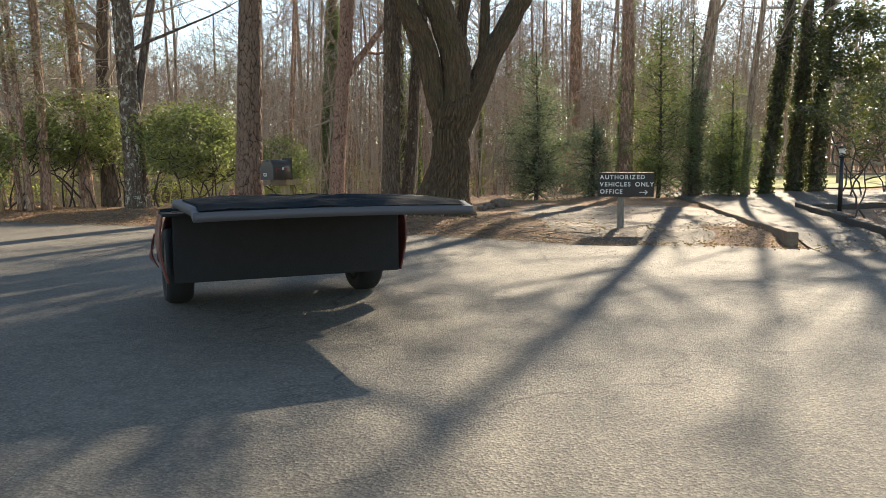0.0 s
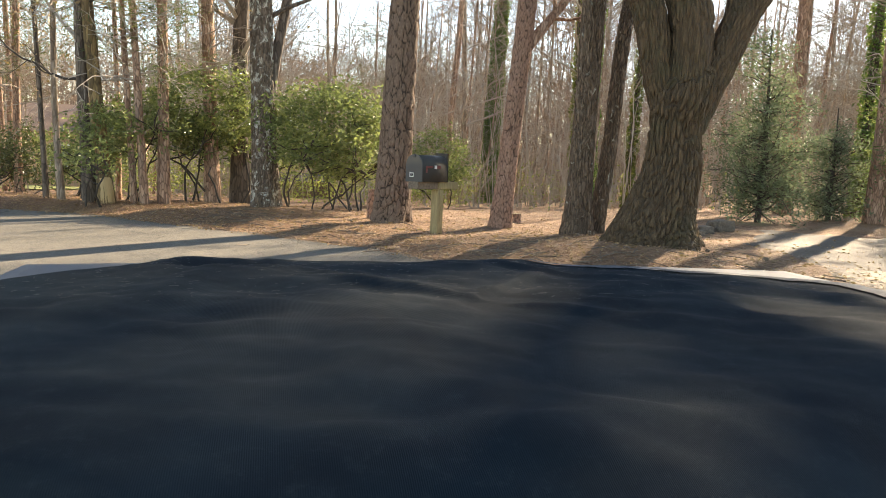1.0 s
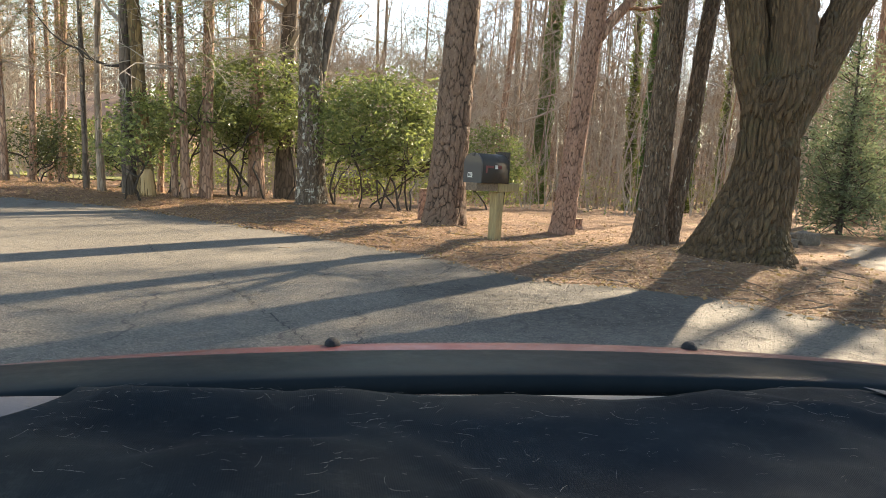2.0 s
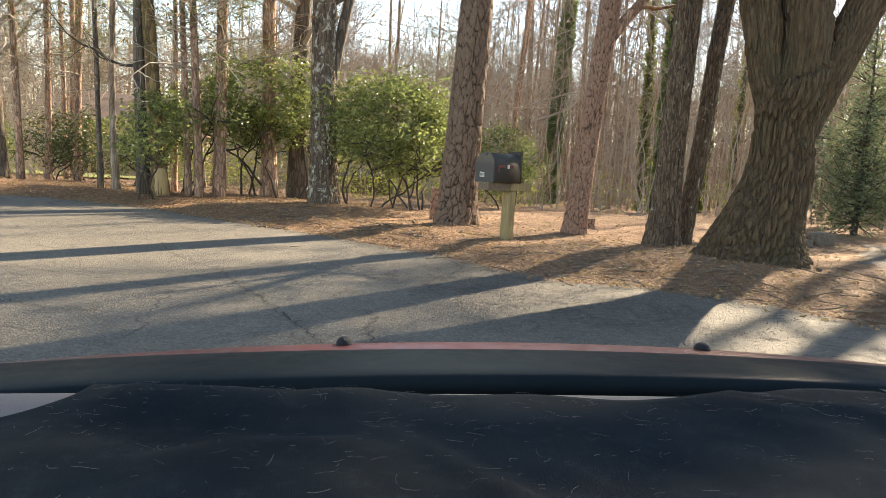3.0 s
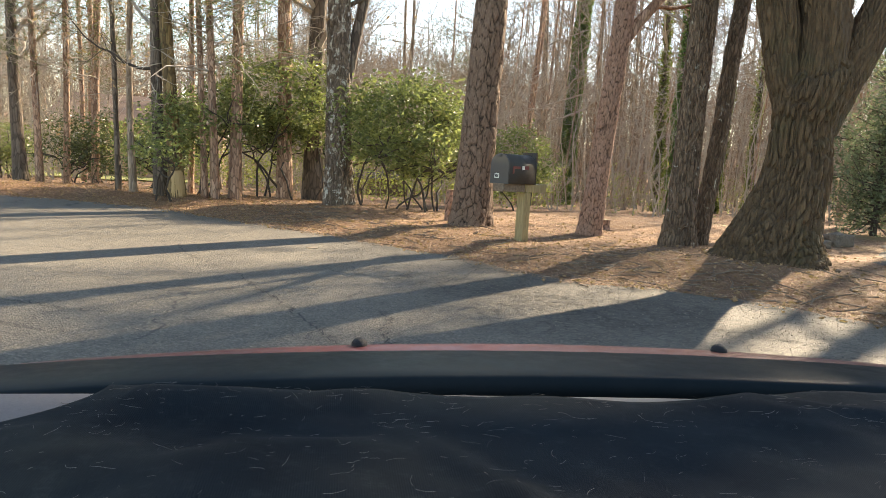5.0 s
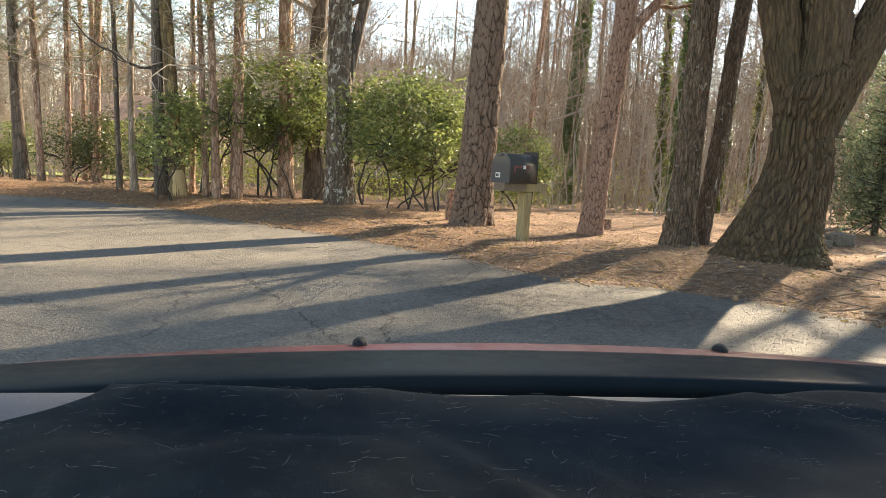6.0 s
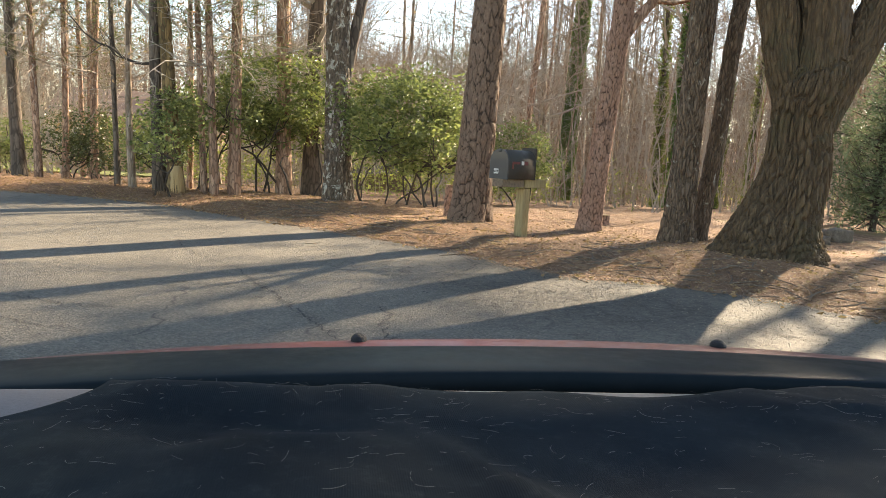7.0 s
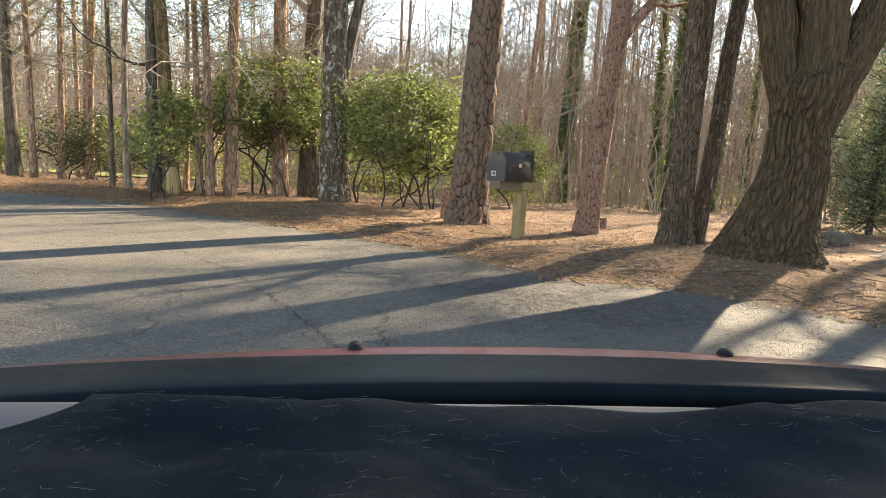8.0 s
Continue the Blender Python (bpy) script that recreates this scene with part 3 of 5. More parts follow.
tt = np.linspace(-0.12, 1, 90)
lft, rgt = along(DL, tt), along(DR, tt)
lft[tt < 0] += np.outer(tt[tt < 0], (9, 18))
rgt[tt < 0] += np.outer(tt[tt < 0], (7, 13))
ss = np.linspace(0, 1, 60)
dp = lft[:, None] * (1 - ss[None, :, None]) + rgt[:, None] * ss[None, :, None]
dz = np.maximum(ground_z(dp[..., 0], dp[..., 1]), 0.0) + 0.013 + 0.018 * ease(-0.12, 0.12, tt)[:, None]
ii, jj = np.meshgrid(np.arange(89), np.arange(59), indexing="ij")
drive = fast("driveway", np.concatenate([dp, dz[..., None]], -1).reshape(-1, 3),
             np.stack([ii * 60 + jj, ii * 60 + jj + 1, (ii + 1) * 60 + jj + 1, (ii + 1) * 60 + jj], -1).reshape(-1, 4), DRIVE, smooth=True)
tagged(drive, "pale gravelled drive between timber edgings", "driveway", kind="structure")


# the trodden sandy patch round the sign
da, dr = np.linspace(0, 2 * np.pi, 120, endpoint=False), np.linspace(0, 1, 30)
A, Q = np.meshgrid(da, dr, indexing="ij")
ragged = 1 + 0.12 * np.sin(3 * A + 1) + 0.07 * np.sin(7 * A) + 0.04 * np.sin(15 * A + 2)
DX, DY = 7.15 + 2.35 * Q * ragged * np.cos(A) + 1.3 * Q * np.sin(A), 6.9 + 4.4 * Q * ragged * np.sin(A)
DZ = ground_z(DX, DY) + 0.016 - 0.4 * np.clip(Q - 0.88, 0, 1)
ii, jj = np.meshgrid(np.arange(120), np.arange(29), indexing="ij")
kk = (ii + 1) % 120
apron = fast("dirt_patch", np.stack([DX, DY, DZ], -1).reshape(-1, 3), np.stack([ii * 30 + jj, ii * 30 + jj + 1, kk * 30 + jj + 1, kk * 30 + jj], -1).reshape(-1, 4), DIRT, smooth=True)
tagged(apron, "bare sandy soil with scattered grit round the sign", "ground", kind="structure")


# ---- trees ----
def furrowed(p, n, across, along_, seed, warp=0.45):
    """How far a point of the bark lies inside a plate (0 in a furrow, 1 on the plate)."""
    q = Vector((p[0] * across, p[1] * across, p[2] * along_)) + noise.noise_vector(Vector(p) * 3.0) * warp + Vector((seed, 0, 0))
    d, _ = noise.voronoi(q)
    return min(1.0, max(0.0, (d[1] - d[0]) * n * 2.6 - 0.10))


def bark_trunk(name, centre, radius, height, mat, parent, seg=72, rows=200, depth=0.03, across=14, along_=5, sharp=3.5, seed=0.0, ridged=False, label="", z0=-0.25, power=1.0):
    """A near trunk with modelled bark. centre(h) gives the axis, radius(h, angle) the girth."""
    verts, plate = [], []
    hs = z0 + (height - z0) * np.linspace(0, 1, rows) ** power
    for h in hs:
        c = centre(h)
        for k in range(seg):
            a = 2 * math.pi * k / seg
            r = radius(h, a)
            p = (c[0] + r * math.cos(a), c[1] + r * math.sin(a), h)
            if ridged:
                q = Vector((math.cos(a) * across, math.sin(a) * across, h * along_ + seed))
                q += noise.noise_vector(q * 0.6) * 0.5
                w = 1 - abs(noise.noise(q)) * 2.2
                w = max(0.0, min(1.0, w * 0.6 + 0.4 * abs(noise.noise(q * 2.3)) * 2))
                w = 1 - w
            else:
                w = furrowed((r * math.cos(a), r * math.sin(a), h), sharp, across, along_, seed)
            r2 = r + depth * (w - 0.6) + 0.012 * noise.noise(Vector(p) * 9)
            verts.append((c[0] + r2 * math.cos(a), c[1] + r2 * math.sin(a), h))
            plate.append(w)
    i, j = np.meshgrid(np.arange(rows - 1), np.arange(seg), indexing="ij")
    k = (j + 1) % seg
    f = np.stack([i * seg + j, i * seg + k, (i + 1) * seg + k, (i + 1) * seg + j], -1).reshape(-1, 4)
    ob = fast(name, verts, f, mat, parent, label, smooth=True)
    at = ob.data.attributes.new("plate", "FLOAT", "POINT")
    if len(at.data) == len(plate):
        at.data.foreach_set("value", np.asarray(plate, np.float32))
    return ob


def limb(rng, start, way, length, r0, r1, n=6, wander=0.15, rise=0.1):
    pts = [np.asarray(start, float)]
    w = np.asarray(way, float)
    for _ in range(n - 1):
        w = w + rng.normal(size=3) * wander
        w[2] += rise
        w /= np.linalg.norm(w)
        pts.append(pts[-1] + w * length / (n - 1))
    return np.array(pts), np.linspace(r0, r1, n)


def twiggy(rng, st, pts, radii, depth, count, reach, seg=3):
    """Side branches along a limb, and twigs on those."""
    for _ in range(count):
        t = rng.uniform(0.25, 1.0) * (len(pts) - 1)
        i = min(int(t), len(pts) - 2)
        p = pts[i] + (pts[i + 1] - pts[i]) * (t - i)
        d = pts[i + 1] - pts[i]
        d /= np.linalg.norm(d) + 1e-9
        w = d * 0.6 + unit_rows(rng, 1)[0] * 0.8
        w[2] += 0.15
        w /= np.linalg.norm(w)
        r = max(0.004, radii[i] * 0.5)
        L = reach * rng.uniform(0.5, 1.1)
        q, rr = limb(rng, p, w, L, r, max(0.003, r * 0.3), 4, 0.22, 0.04)
        st.tube(q, rr, seg)
        if depth > 0:
            twiggy(rng, st, q, rr, depth - 1, max(2, count // 3), reach * 0.5, seg)


def needle_tufts(rng, st, centres, reach, per=40, length=0.16, width=0.012):
    c = np.repeat(np.asarray(centres), per, 0) + rng.normal(size=(len(centres) * per, 3)) * reach
    w, s = leaf_axes(rng, len(c), -0.3)
    st.leaves(c, w, s, rng.uniform(0.7, 1.3, len(c)) * length, np.full(len(c), width), 0.1)


def bare_tree(seed, height, r, bark, lean=0.0, crown_from=0.35, limbs=12, name="bare_tree", dead=False):
    """A leafless woodland tree, at the origin: trunk, and a crown of limbs and twigs."""
    rng = np.random.default_rng(seed)
    ob = new(name)
    hs = np.linspace(-0.3, height, 12)
    bend = rng.normal(size=2) * 0.10
    pts = np.stack([lean * hs + bend[0] * np.sin(hs * 0.5), bend[1] * np.sin(hs * 0.4 + 1), hs], -1)
    radii = r * (1 - 0.8 * np.clip(hs / height, 0, 1)) + r * 0.35 * np.exp(-np.clip(hs, 0, 9) * 4)
    st = Strips()
    st.tube(pts, radii, 8)
    st.done("trunk", bark, ob, smooth=True)
    st = Strips()
    for k in range(limbs):
        t = rng.uniform(crown_from, 0.97)
        p = np.array([np.interp(t * height, hs, pts[:, i]) for i in range(3)])
        a = rng.uniform(0, 2 * np.pi)
        w = np.array([np.cos(a), np.sin(a), rng.uniform(0.2, 1.1)])
        L = height * rng.uniform(0.12, 0.28) * (1.15 - t * 0.6)
        q, rr = limb(rng, p, w / np.linalg.norm(w), L, max(0.012, r * 0.38 * (1.1 - t)), 0.006, 6, 0.14, 0.06)
        st.tube(q, rr, 4)
        twiggy(rng, st, q, rr, 1, 6, L * 0.45)
    st.done("crown", TWIG, ob)
    if dead:
        st = Strips()
        c = rng.normal(size=(260, 3)) * (0.9, 0.9, 1.3) + (0, 0, height * 0.38)
        w, s = leaf_axes(rng, 260, 0.3)
        st.leaves(c, w, s, rng.uniform(0.07, 0.12, 260), rng.uniform(0.04, 0.06, 260))
        st.done("dead_leaves", DEADLEAF, ob)
    return ob


def wood_pine(seed, height, r, bark, name="pine_tree", crown=0.6, boughs=26, low_green=0.0, low=0):
    """A woodland pine: bare straight trunk with stubs, and tufted boughs high up."""
    rng = np.random.default_rng(seed)
    ob = new(name)
    hs = np.linspace(-0.3, height, 12)
    ph = rng.uniform(0, 6)
    pts = np.stack([0.05 * np.sin(hs * 0.5 + ph), 0.05 * np.sin(hs * 0.4 + 1 + ph), hs], -1)
    st = Strips()
    st.tube(pts, r * (1 - 0.7 * np.clip(hs / height, 0, 1)) + r * 0.25 * np.exp(-np.clip(hs, 0, 9) * 4), 10)
    st.done("trunk", bark, ob, smooth=True)
    st, nd = Strips(), Strips()
    for k in range(boughs):
        t = rng.uniform(0.16, 0.98)
        a = rng.uniform(0, 2 * np.pi)
        w = np.array([np.cos(a), np.sin(a), rng.uniform(-0.1, 0.5)])
        L = (0.7 + 1.9 * rng.random()) if t < crown else height * 0.16 * (1.3 - t) + 0.8
        q, rr = limb(rng, (0, 0, t * height), w / np.linalg.norm(w), L, 0.03 if t > crown else 0.014, 0.006, 5, 0.16, 0.03)
        st.tube(q, rr, 4)
        twiggy(rng, st, q, rr, 1 if t < crown else 0, 6, L * 0.45)
        if t > crown:
            needle_tufts(rng, nd, q[1:], 0.28, 30 if boughs < 60 else 60, 0.24, 0.022 if boughs < 60 else 0.035)
        elif rng.random() < low_green:
            needle_tufts(rng, nd, q[2:], 0.16, 26, 0.2, 0.014)
    for k in range(low):
        a, z = rng.uniform(0, 2 * np.pi), rng.uniform(2.0, 6.5)
        L = rng.uniform(0.7, 2.3)
        q, rr = limb(rng, (0, 0, z), (math.cos(a), math.sin(a), rng.uniform(-0.1, 0.45)), L, 0.018, 0.006, 6, 0.2, 0.02)
        st.tube(q, rr, 4)
        twiggy(rng, st, q, rr, 1, 7, L * 0.45)
        if z > 2.4 and rng.random() < low_green:
            needle_tufts(rng, nd, q[2:], 0.2, 34, 0.2, 0.014)
    st.done("crown", TWIG, ob)
    nd.done("needles", NEEDLE, ob)
    return ob


# woodland trees that stand where they can be told apart: kind, x, y, girth radius, lean to the right per metre, height
WOOD = [
    ("dark", -3.18, 15.0, 0.21, 0.02, 15), ("pine", -3.54, 14.09, 0.15, -0.05, 18), ("pine", -4.2, 12.83, 0.11, -0.017, 17),
    ("pine", -4.47, 12.52, 0.075, -0.074, 15), ("pine", -4.75, 12.61, 0.06, -0.03, 15), ("pine", -5.79, 14.7, 0.06, -0.01, 15),
    ("dark", -5.49, 12.47, 0.12, -0.02, 13), ("bare", -6.15, 13.14, 0.07, -0.032, 13), ("dark", -6.62, 13.21, 0.055, -0.05, 11),
    ("pine", -9.18, 17.58, 0.10, 0.0, 17), ("pine", -12.12, 23.15, 0.10, -0.024, 18), ("pine", -9.81, 17.23, 0.08, -0.01, 16),
    ("pine", -10.18, 16.78, 0.085, -0.066, 16), ("dark", -10.63, 16.79, 0.15, -0.063, 15),
    ("bare", 2.81, 28.58, 0.14, -0.01, 17), ("bare", -3.02, 38.4, 0.13, -0.03, 18), ("bare", -3.4, 38.7, 0.12, -0.02, 17),
    ("pine", 12.1, 20.4, 0.25, 0.015, 20), ("pine", 11.08, 14.24, 0.22, -0.01, 18), ("bare", 15.6, 14.69, 0.13, 0.06, 14),
    ("grey", 13.84, 14.92, 0.25, 0.09, 15), ("pine", -1.3, 46.0, 0.13, 0.0, 12.0), ("pine", -14.5, 20.5, 0.12, -0.03, 17), ("pine", -13.2, 17.6, 0.11, -0.04, 16),
]
MAKE = {
    # the thick pines' dense crowns, above the view, are added to shade the car
    "pine": lambda k, r, h: wood_pine(k, h, r, TAN_BARK, crown=0.45 if r > 0.17 else 0.5, boughs=120 if r > 0.17 else 40, low_green=0.6 if r < 0.13 else 0.0, low=16 if r < 0.17 else 5),
    "bare": lambda k, r, h: bare_tree(k, h, r, WOOD_BARK, crown_from=0.15, limbs=20, dead=h < 14),
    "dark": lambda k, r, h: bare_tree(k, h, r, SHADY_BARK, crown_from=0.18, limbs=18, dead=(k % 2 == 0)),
    "grey": lambda k, r, h: bare_tree(k, h, r, WOOD_BARK, crown_from=0.25, limbs=34),
}
LABELS = {
    "pine": ("tall slender pine with a pale tan trunk", "pine tree"), "bare": ("leafless grey-brown woodland tree with fine twigs", "tree"),
    "dark": ("leafless tree with a trunk toned dark for shade", "tree"), "grey": ("leafless tree with a stout grey trunk", "tree"),
}


def shear(x, y, lean, turn=0.0, size=1.0):
    m = pose(x, y, gz(x, y), 0, 0, turn) @ Matrix.Diagonal((size, size, size, 1))
    return pose(0, 0, 0) @ Matrix.Translation(m.translation) @ Euler((0, math.atan(lean), 0)).to_matrix().to_4x4() @ pose(0, 0, 0, 0, 0, turn) @ Matrix.Diagonal((size, size, size, 1))


for k, (kind, x, y, r, lean, h) in enumerate(WOOD):
    ob = MAKE[kind](100 + k, r, h)
    ob.matrix_world = shear(x, y, lean, 37.0 * k)
    tagged(ob, *LABELS[kind], group="trees of the wood's edge")

# the wood behind: a few kinds, many of each
KINDS = [bare_tree(1, 15, 0.075, WOOD_BARK), bare_tree(2, 17, 0.09, WOOD_BARK, crown_from=0.45), bare_tree(3, 12, 0.05, TAN_BARK, crown_from=0.25),
         bare_tree(4, 16, 0.07, TAN_BARK), wood_pine(5, 19, 0.11, TAN_BARK, crown=0.85), wood_pine(6, 17, 0.095, WOOD_BARK, crown=0.8), bare_tree(7, 10, 0.04, WOOD_BARK, crown_from=0.2)]
for i, ob in enumerate(KINDS):
    tagged(ob, *(LABELS["pine"] if i in (4, 5) else LABELS["bare"]), group="trees of the wood")
rng = np.random.default_rng(11)
placed, tries = [], 0
while len(placed) < 160 and tries < 6000:
    tries += 1
    y = rng.uniform(20, 66)
    x = rng.uniform(-0.72 * y - 3, 0.95 * y + 6)
    if x > 13 and y < 30:
        continue
    if -14 < x < -8 and y > 24 and y < 40:
        continue
    if -0.16 < x / (y + 1.5) < 0.012 and rng.random() < 0.8:
        continue
    if x / (y + 1.5) < -0.42 and rng.random() < 0.5:
        continue
    if -0.42 < x / (y + 1.5) < -0.16 and rng.random() < 0.45:
        continue
    if -0.50 < x / y < -0.36 and y < 46:
        continue
    if any((x - a) ** 2 + (y - b) ** 2 < 1.2 for a, b in placed):
        continue
    placed.append((x, y))
for n, (x, y) in enumerate(placed):
    src = KINDS[n % len(KINDS)] if rng.random() > 0.2 else KINDS[int(rng.integers(0, 4))]
    m = shear(x, y, rng.normal() * 0.03 + 0.0012 * x, rng.uniform(0, 360), rng.uniform(0.8, 1.2))
    if n < len(KINDS):
        KINDS[n].matrix_world = m
    else:
        copy_thing(src, m)

# the far wood, too dense to count
def scatter_wood(n, y0, y1, h0, h1, r0, r1, boughs, twigs, rng, west=-0.78, east=0.95):
    """Trunks with forked boughs and twigs, all straight pieces."""
    st = Strips()
    y = rng.uniform(y0, y1, n)
    x = rng.uniform(west, east, n) * y
    x = np.where((x / y > -0.50) & (x / y < -0.36) & (y < 46), x * 0.55, x)
    h = rng.uniform(h0, h1, n)
    foot = np.stack([x, y, ground_z(x, y) - 0.2], -1)
    mid = foot + np.stack([rng.normal(size=n) * 0.25, rng.normal(size=n) * 0.2, h * 0.5], -1)
    top = mid + np.stack([rng.normal(size=n) * 0.5, rng.normal(size=n) * 0.3, h * 0.5], -1)
    r = rng.uniform(r0, r1, n)
    st.sticks(foot, mid, r, r * 0.7)
    st.sticks(mid, top, r * 0.7, r * 0.2)
    k = np.repeat(np.arange(n), boughs)
    t = rng.uniform(0.05, 0.95, len(k))[:, None]
    lo = rng.random(len(k))[:, None] < 0.35
    p = np.where(lo, foot[k] * (1 - t) + mid[k] * t, mid[k] * (1 - t) + top[k] * t)
    L = (h[k] * rng.uniform(0.10, 0.32, len(k)))[:, None]
    w = np.stack([rng.normal(size=len(k)), rng.normal(size=len(k)) * 0.6, rng.uniform(0.1, 1.3, len(k))], -1)
    w /= np.linalg.norm(w, axis=1)[:, None]
    q = p + w * L
    st.sticks(p, q, r[k] * 0.35, r[k] * 0.18)
    k2 = np.repeat(np.arange(len(k)), twigs)
    t = rng.uniform(0.2, 1.0, len(k2))[:, None]
    p2 = p[k2] * (1 - t) + q[k2] * t
    w2 = w[k2] * 0.7 + rng.normal(size=(len(k2), 3)) * 0.6
    w2[:, 2] += 0.2
    w2 /= np.linalg.norm(w2, axis=1)[:, None]
    q2 = p2 + w2 * L[k2] * rng.uniform(0.25, 0.6, len(k2))[:, None]
    st.sticks(p2, q2, r[k][k2] * 0.16, r[k][k2] * 0.08)
    return st


far_st = scatter_wood(1500, 48, 112, 6.5, 12.5, 0.05, 0.12, 17, 7, np.random.default_rng(31), east=1.4)
tagged(far_st.done("far_woods", WOOD_BARK), "dense leafless grey-brown woodland in the distance", "woodland", kind="stuff")

poles = scatter_wood(125, 26, 62, 8, 15, 0.03, 0.065, 22, 8, np.random.default_rng(33))
tagged(poles.done("pole_woods", WOOD_BARK), "thicket of thin leafless pole trees", "woodland", kind="stuff")

tall = scatter_wood(85, 42, 72, 12, 19, 0.05, 0.10, 24, 8, np.random.default_rng(35), west=-0.02)
tagged(tall.done("tall_woods", WOOD_BARK), "tall leafless grey trees with fine twigs", "woodland", kind="stuff")

# brush and saplings on the falling ground
brush = scatter_wood(1500, 19, 60, 1.0, 7.0, 0.012, 0.032, 9, 5, np.random.default_rng(32))
tagged(brush.done("underbrush", TWIG), "thin bare saplings and brush on the wood floor", "underbrush", kind="stuff")

# low evergreen growth on the wood floor
st = Strips()
for _ in range(260):
    y = rng.uniform(19, 46)
    x = rng.uniform(-0.6 * y - 2, 0.75 * y + 3)
    if x > 12 and y < 30:
        continue
    n = int(rng.integers(18, 60))
    c = rng.normal(size=(n, 3)) * (0.4, 0.4, 0.35) + (x, y, gz(x, y) + rng.uniform(0.3, 1.2))
    w, s = leaf_axes(rng, n, 0.1)
    st.leaves(c, w, s, rng.uniform(0.07, 0.14, n), rng.uniform(0.03, 0.06, n))
for _ in range(260):
    y = rng.uniform(16.5, 34)
    x = rng.uniform(-0.34 * y - 1, 0.14 * y)
    n = int(rng.integers(20, 60))
    c = rng.normal(size=(n, 3)) * (0.4, 0.4, 0.3) + (x, y, gz(x, y) + rng.uniform(0.2, 1.1))
    w, s = leaf_axes(rng, n, 0.1)
    st.leaves(c, w, s, rng.uniform(0.07, 0.14, n), rng.uniform(0.03, 0.06, n))
tagged(st.done("undergrowth", SUNLEAF), "scattered green evergreen undergrowth in the wood", "undergrowth", kind="stuff")


def near_trunk(name, x, y, r0, lean, height, mat, label, category, flare=0.3, taper=0.35, depth=0.03, across=14, along_=5, seed=0.0, seg=72, rows=220, bend=0.0, flareh=2.2, power=1.0, sharp=3.5, group="large trees at the road"):
    ob = thing(name, label, category, pose(x, y, gz(x, y)), group)
    bark_trunk("trunk", lambda h: (lean * h + bend * math.sin(h * 0.5), 0.0), lambda h, a: r0 * (1 - taper * max(0, h) / height) * (1 + flare * math.exp(-max(0, h) * flareh) * (1 + 0.35 * math.sin(a * 5 + seed))) * (1 + 0.04 * math.sin(a * 2 + h * 0.8 + seed)),
               height, mat, ob, seg, rows, depth, across, along_, sharp, seed, power=power)
    return ob


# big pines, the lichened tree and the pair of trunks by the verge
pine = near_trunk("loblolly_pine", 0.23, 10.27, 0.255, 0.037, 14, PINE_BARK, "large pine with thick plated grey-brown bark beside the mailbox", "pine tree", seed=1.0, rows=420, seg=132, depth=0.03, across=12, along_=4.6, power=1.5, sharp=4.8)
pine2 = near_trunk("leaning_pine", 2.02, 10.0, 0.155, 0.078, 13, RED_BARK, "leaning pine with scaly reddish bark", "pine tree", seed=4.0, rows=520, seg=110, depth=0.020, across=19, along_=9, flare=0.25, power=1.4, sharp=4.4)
def high_crown(ob, lean, height, first, seed, needles=True):
    rng = np.random.default_rng(seed)
    st, nd = Strips(), Strips()
    for k in range(22):
        z = rng.uniform(first, height)
        a = rng.uniform(0, 2 * np.pi)
        L = rng.uniform(1.2, 2.8)
        q, rr = limb(rng, (lean * z, 0, z), (math.cos(a), math.sin(a), 0.35), L, 0.05, 0.01, 6, 0.14, 0.04)
        st.tube(q, rr, 5)
        twiggy(rng, st, q, rr, 0, 5, L * 0.4)
        needle_tufts(rng, nd, q[2:], 0.25, 30, 0.24, 0.02)
    st.done("crown", TWIG, ob)
    if needles:
        nd.done("needles", NEEDLE, ob)


high_crown(pine, 0.037, 14, 8.5, 91)
high_crown(pine2, 0.078, 13, 8.0, 92)
rng = np.random.default_rng(21)
st = Strips()
p, rr = limb(rng, (0.20, 0, 2.72), (0.55, 0.1, 0.85), 3.2, 0.095, 0.02, 7, 0.05, 0.04)
st.tube(p, rr, 9)
twiggy(rng, st, p, rr, 1, 8, 1.2)
st.done("bough", TAN_BARK, pine2, smooth=True)
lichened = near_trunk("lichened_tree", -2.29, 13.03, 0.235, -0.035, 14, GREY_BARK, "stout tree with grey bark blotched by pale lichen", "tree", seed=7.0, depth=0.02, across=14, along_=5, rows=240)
st = Strips()
p, rr = limb(rng, (0.06, 0.02, 2.2), (0.12, 0.05, 1), 6.0, 0.11, 0.07, 9, 0.04, 0.1)
st.tube(p, rr, 12)
for a in (0.4, 2.2, 3.6, 5.0, 5.8):
    q, qq = limb(rng, (-0.1, 0, 3.4 + a * 0.5), (math.cos(a), math.sin(a), 0.5), 3.2, 0.05, 0.01, 7, 0.14, 0.05)
    st.tube(q, qq, 5)
    twiggy(rng, st, q, qq, 1, 8, 1.1)
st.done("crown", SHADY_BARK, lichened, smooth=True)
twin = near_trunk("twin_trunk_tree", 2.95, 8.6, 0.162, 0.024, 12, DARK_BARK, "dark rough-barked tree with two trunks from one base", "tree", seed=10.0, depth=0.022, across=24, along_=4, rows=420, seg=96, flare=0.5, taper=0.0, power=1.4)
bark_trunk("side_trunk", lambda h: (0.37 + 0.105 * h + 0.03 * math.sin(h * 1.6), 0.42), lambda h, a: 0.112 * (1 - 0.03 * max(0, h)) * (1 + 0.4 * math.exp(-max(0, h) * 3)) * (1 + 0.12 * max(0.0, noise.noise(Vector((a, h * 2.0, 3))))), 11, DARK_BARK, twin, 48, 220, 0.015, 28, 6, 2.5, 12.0)
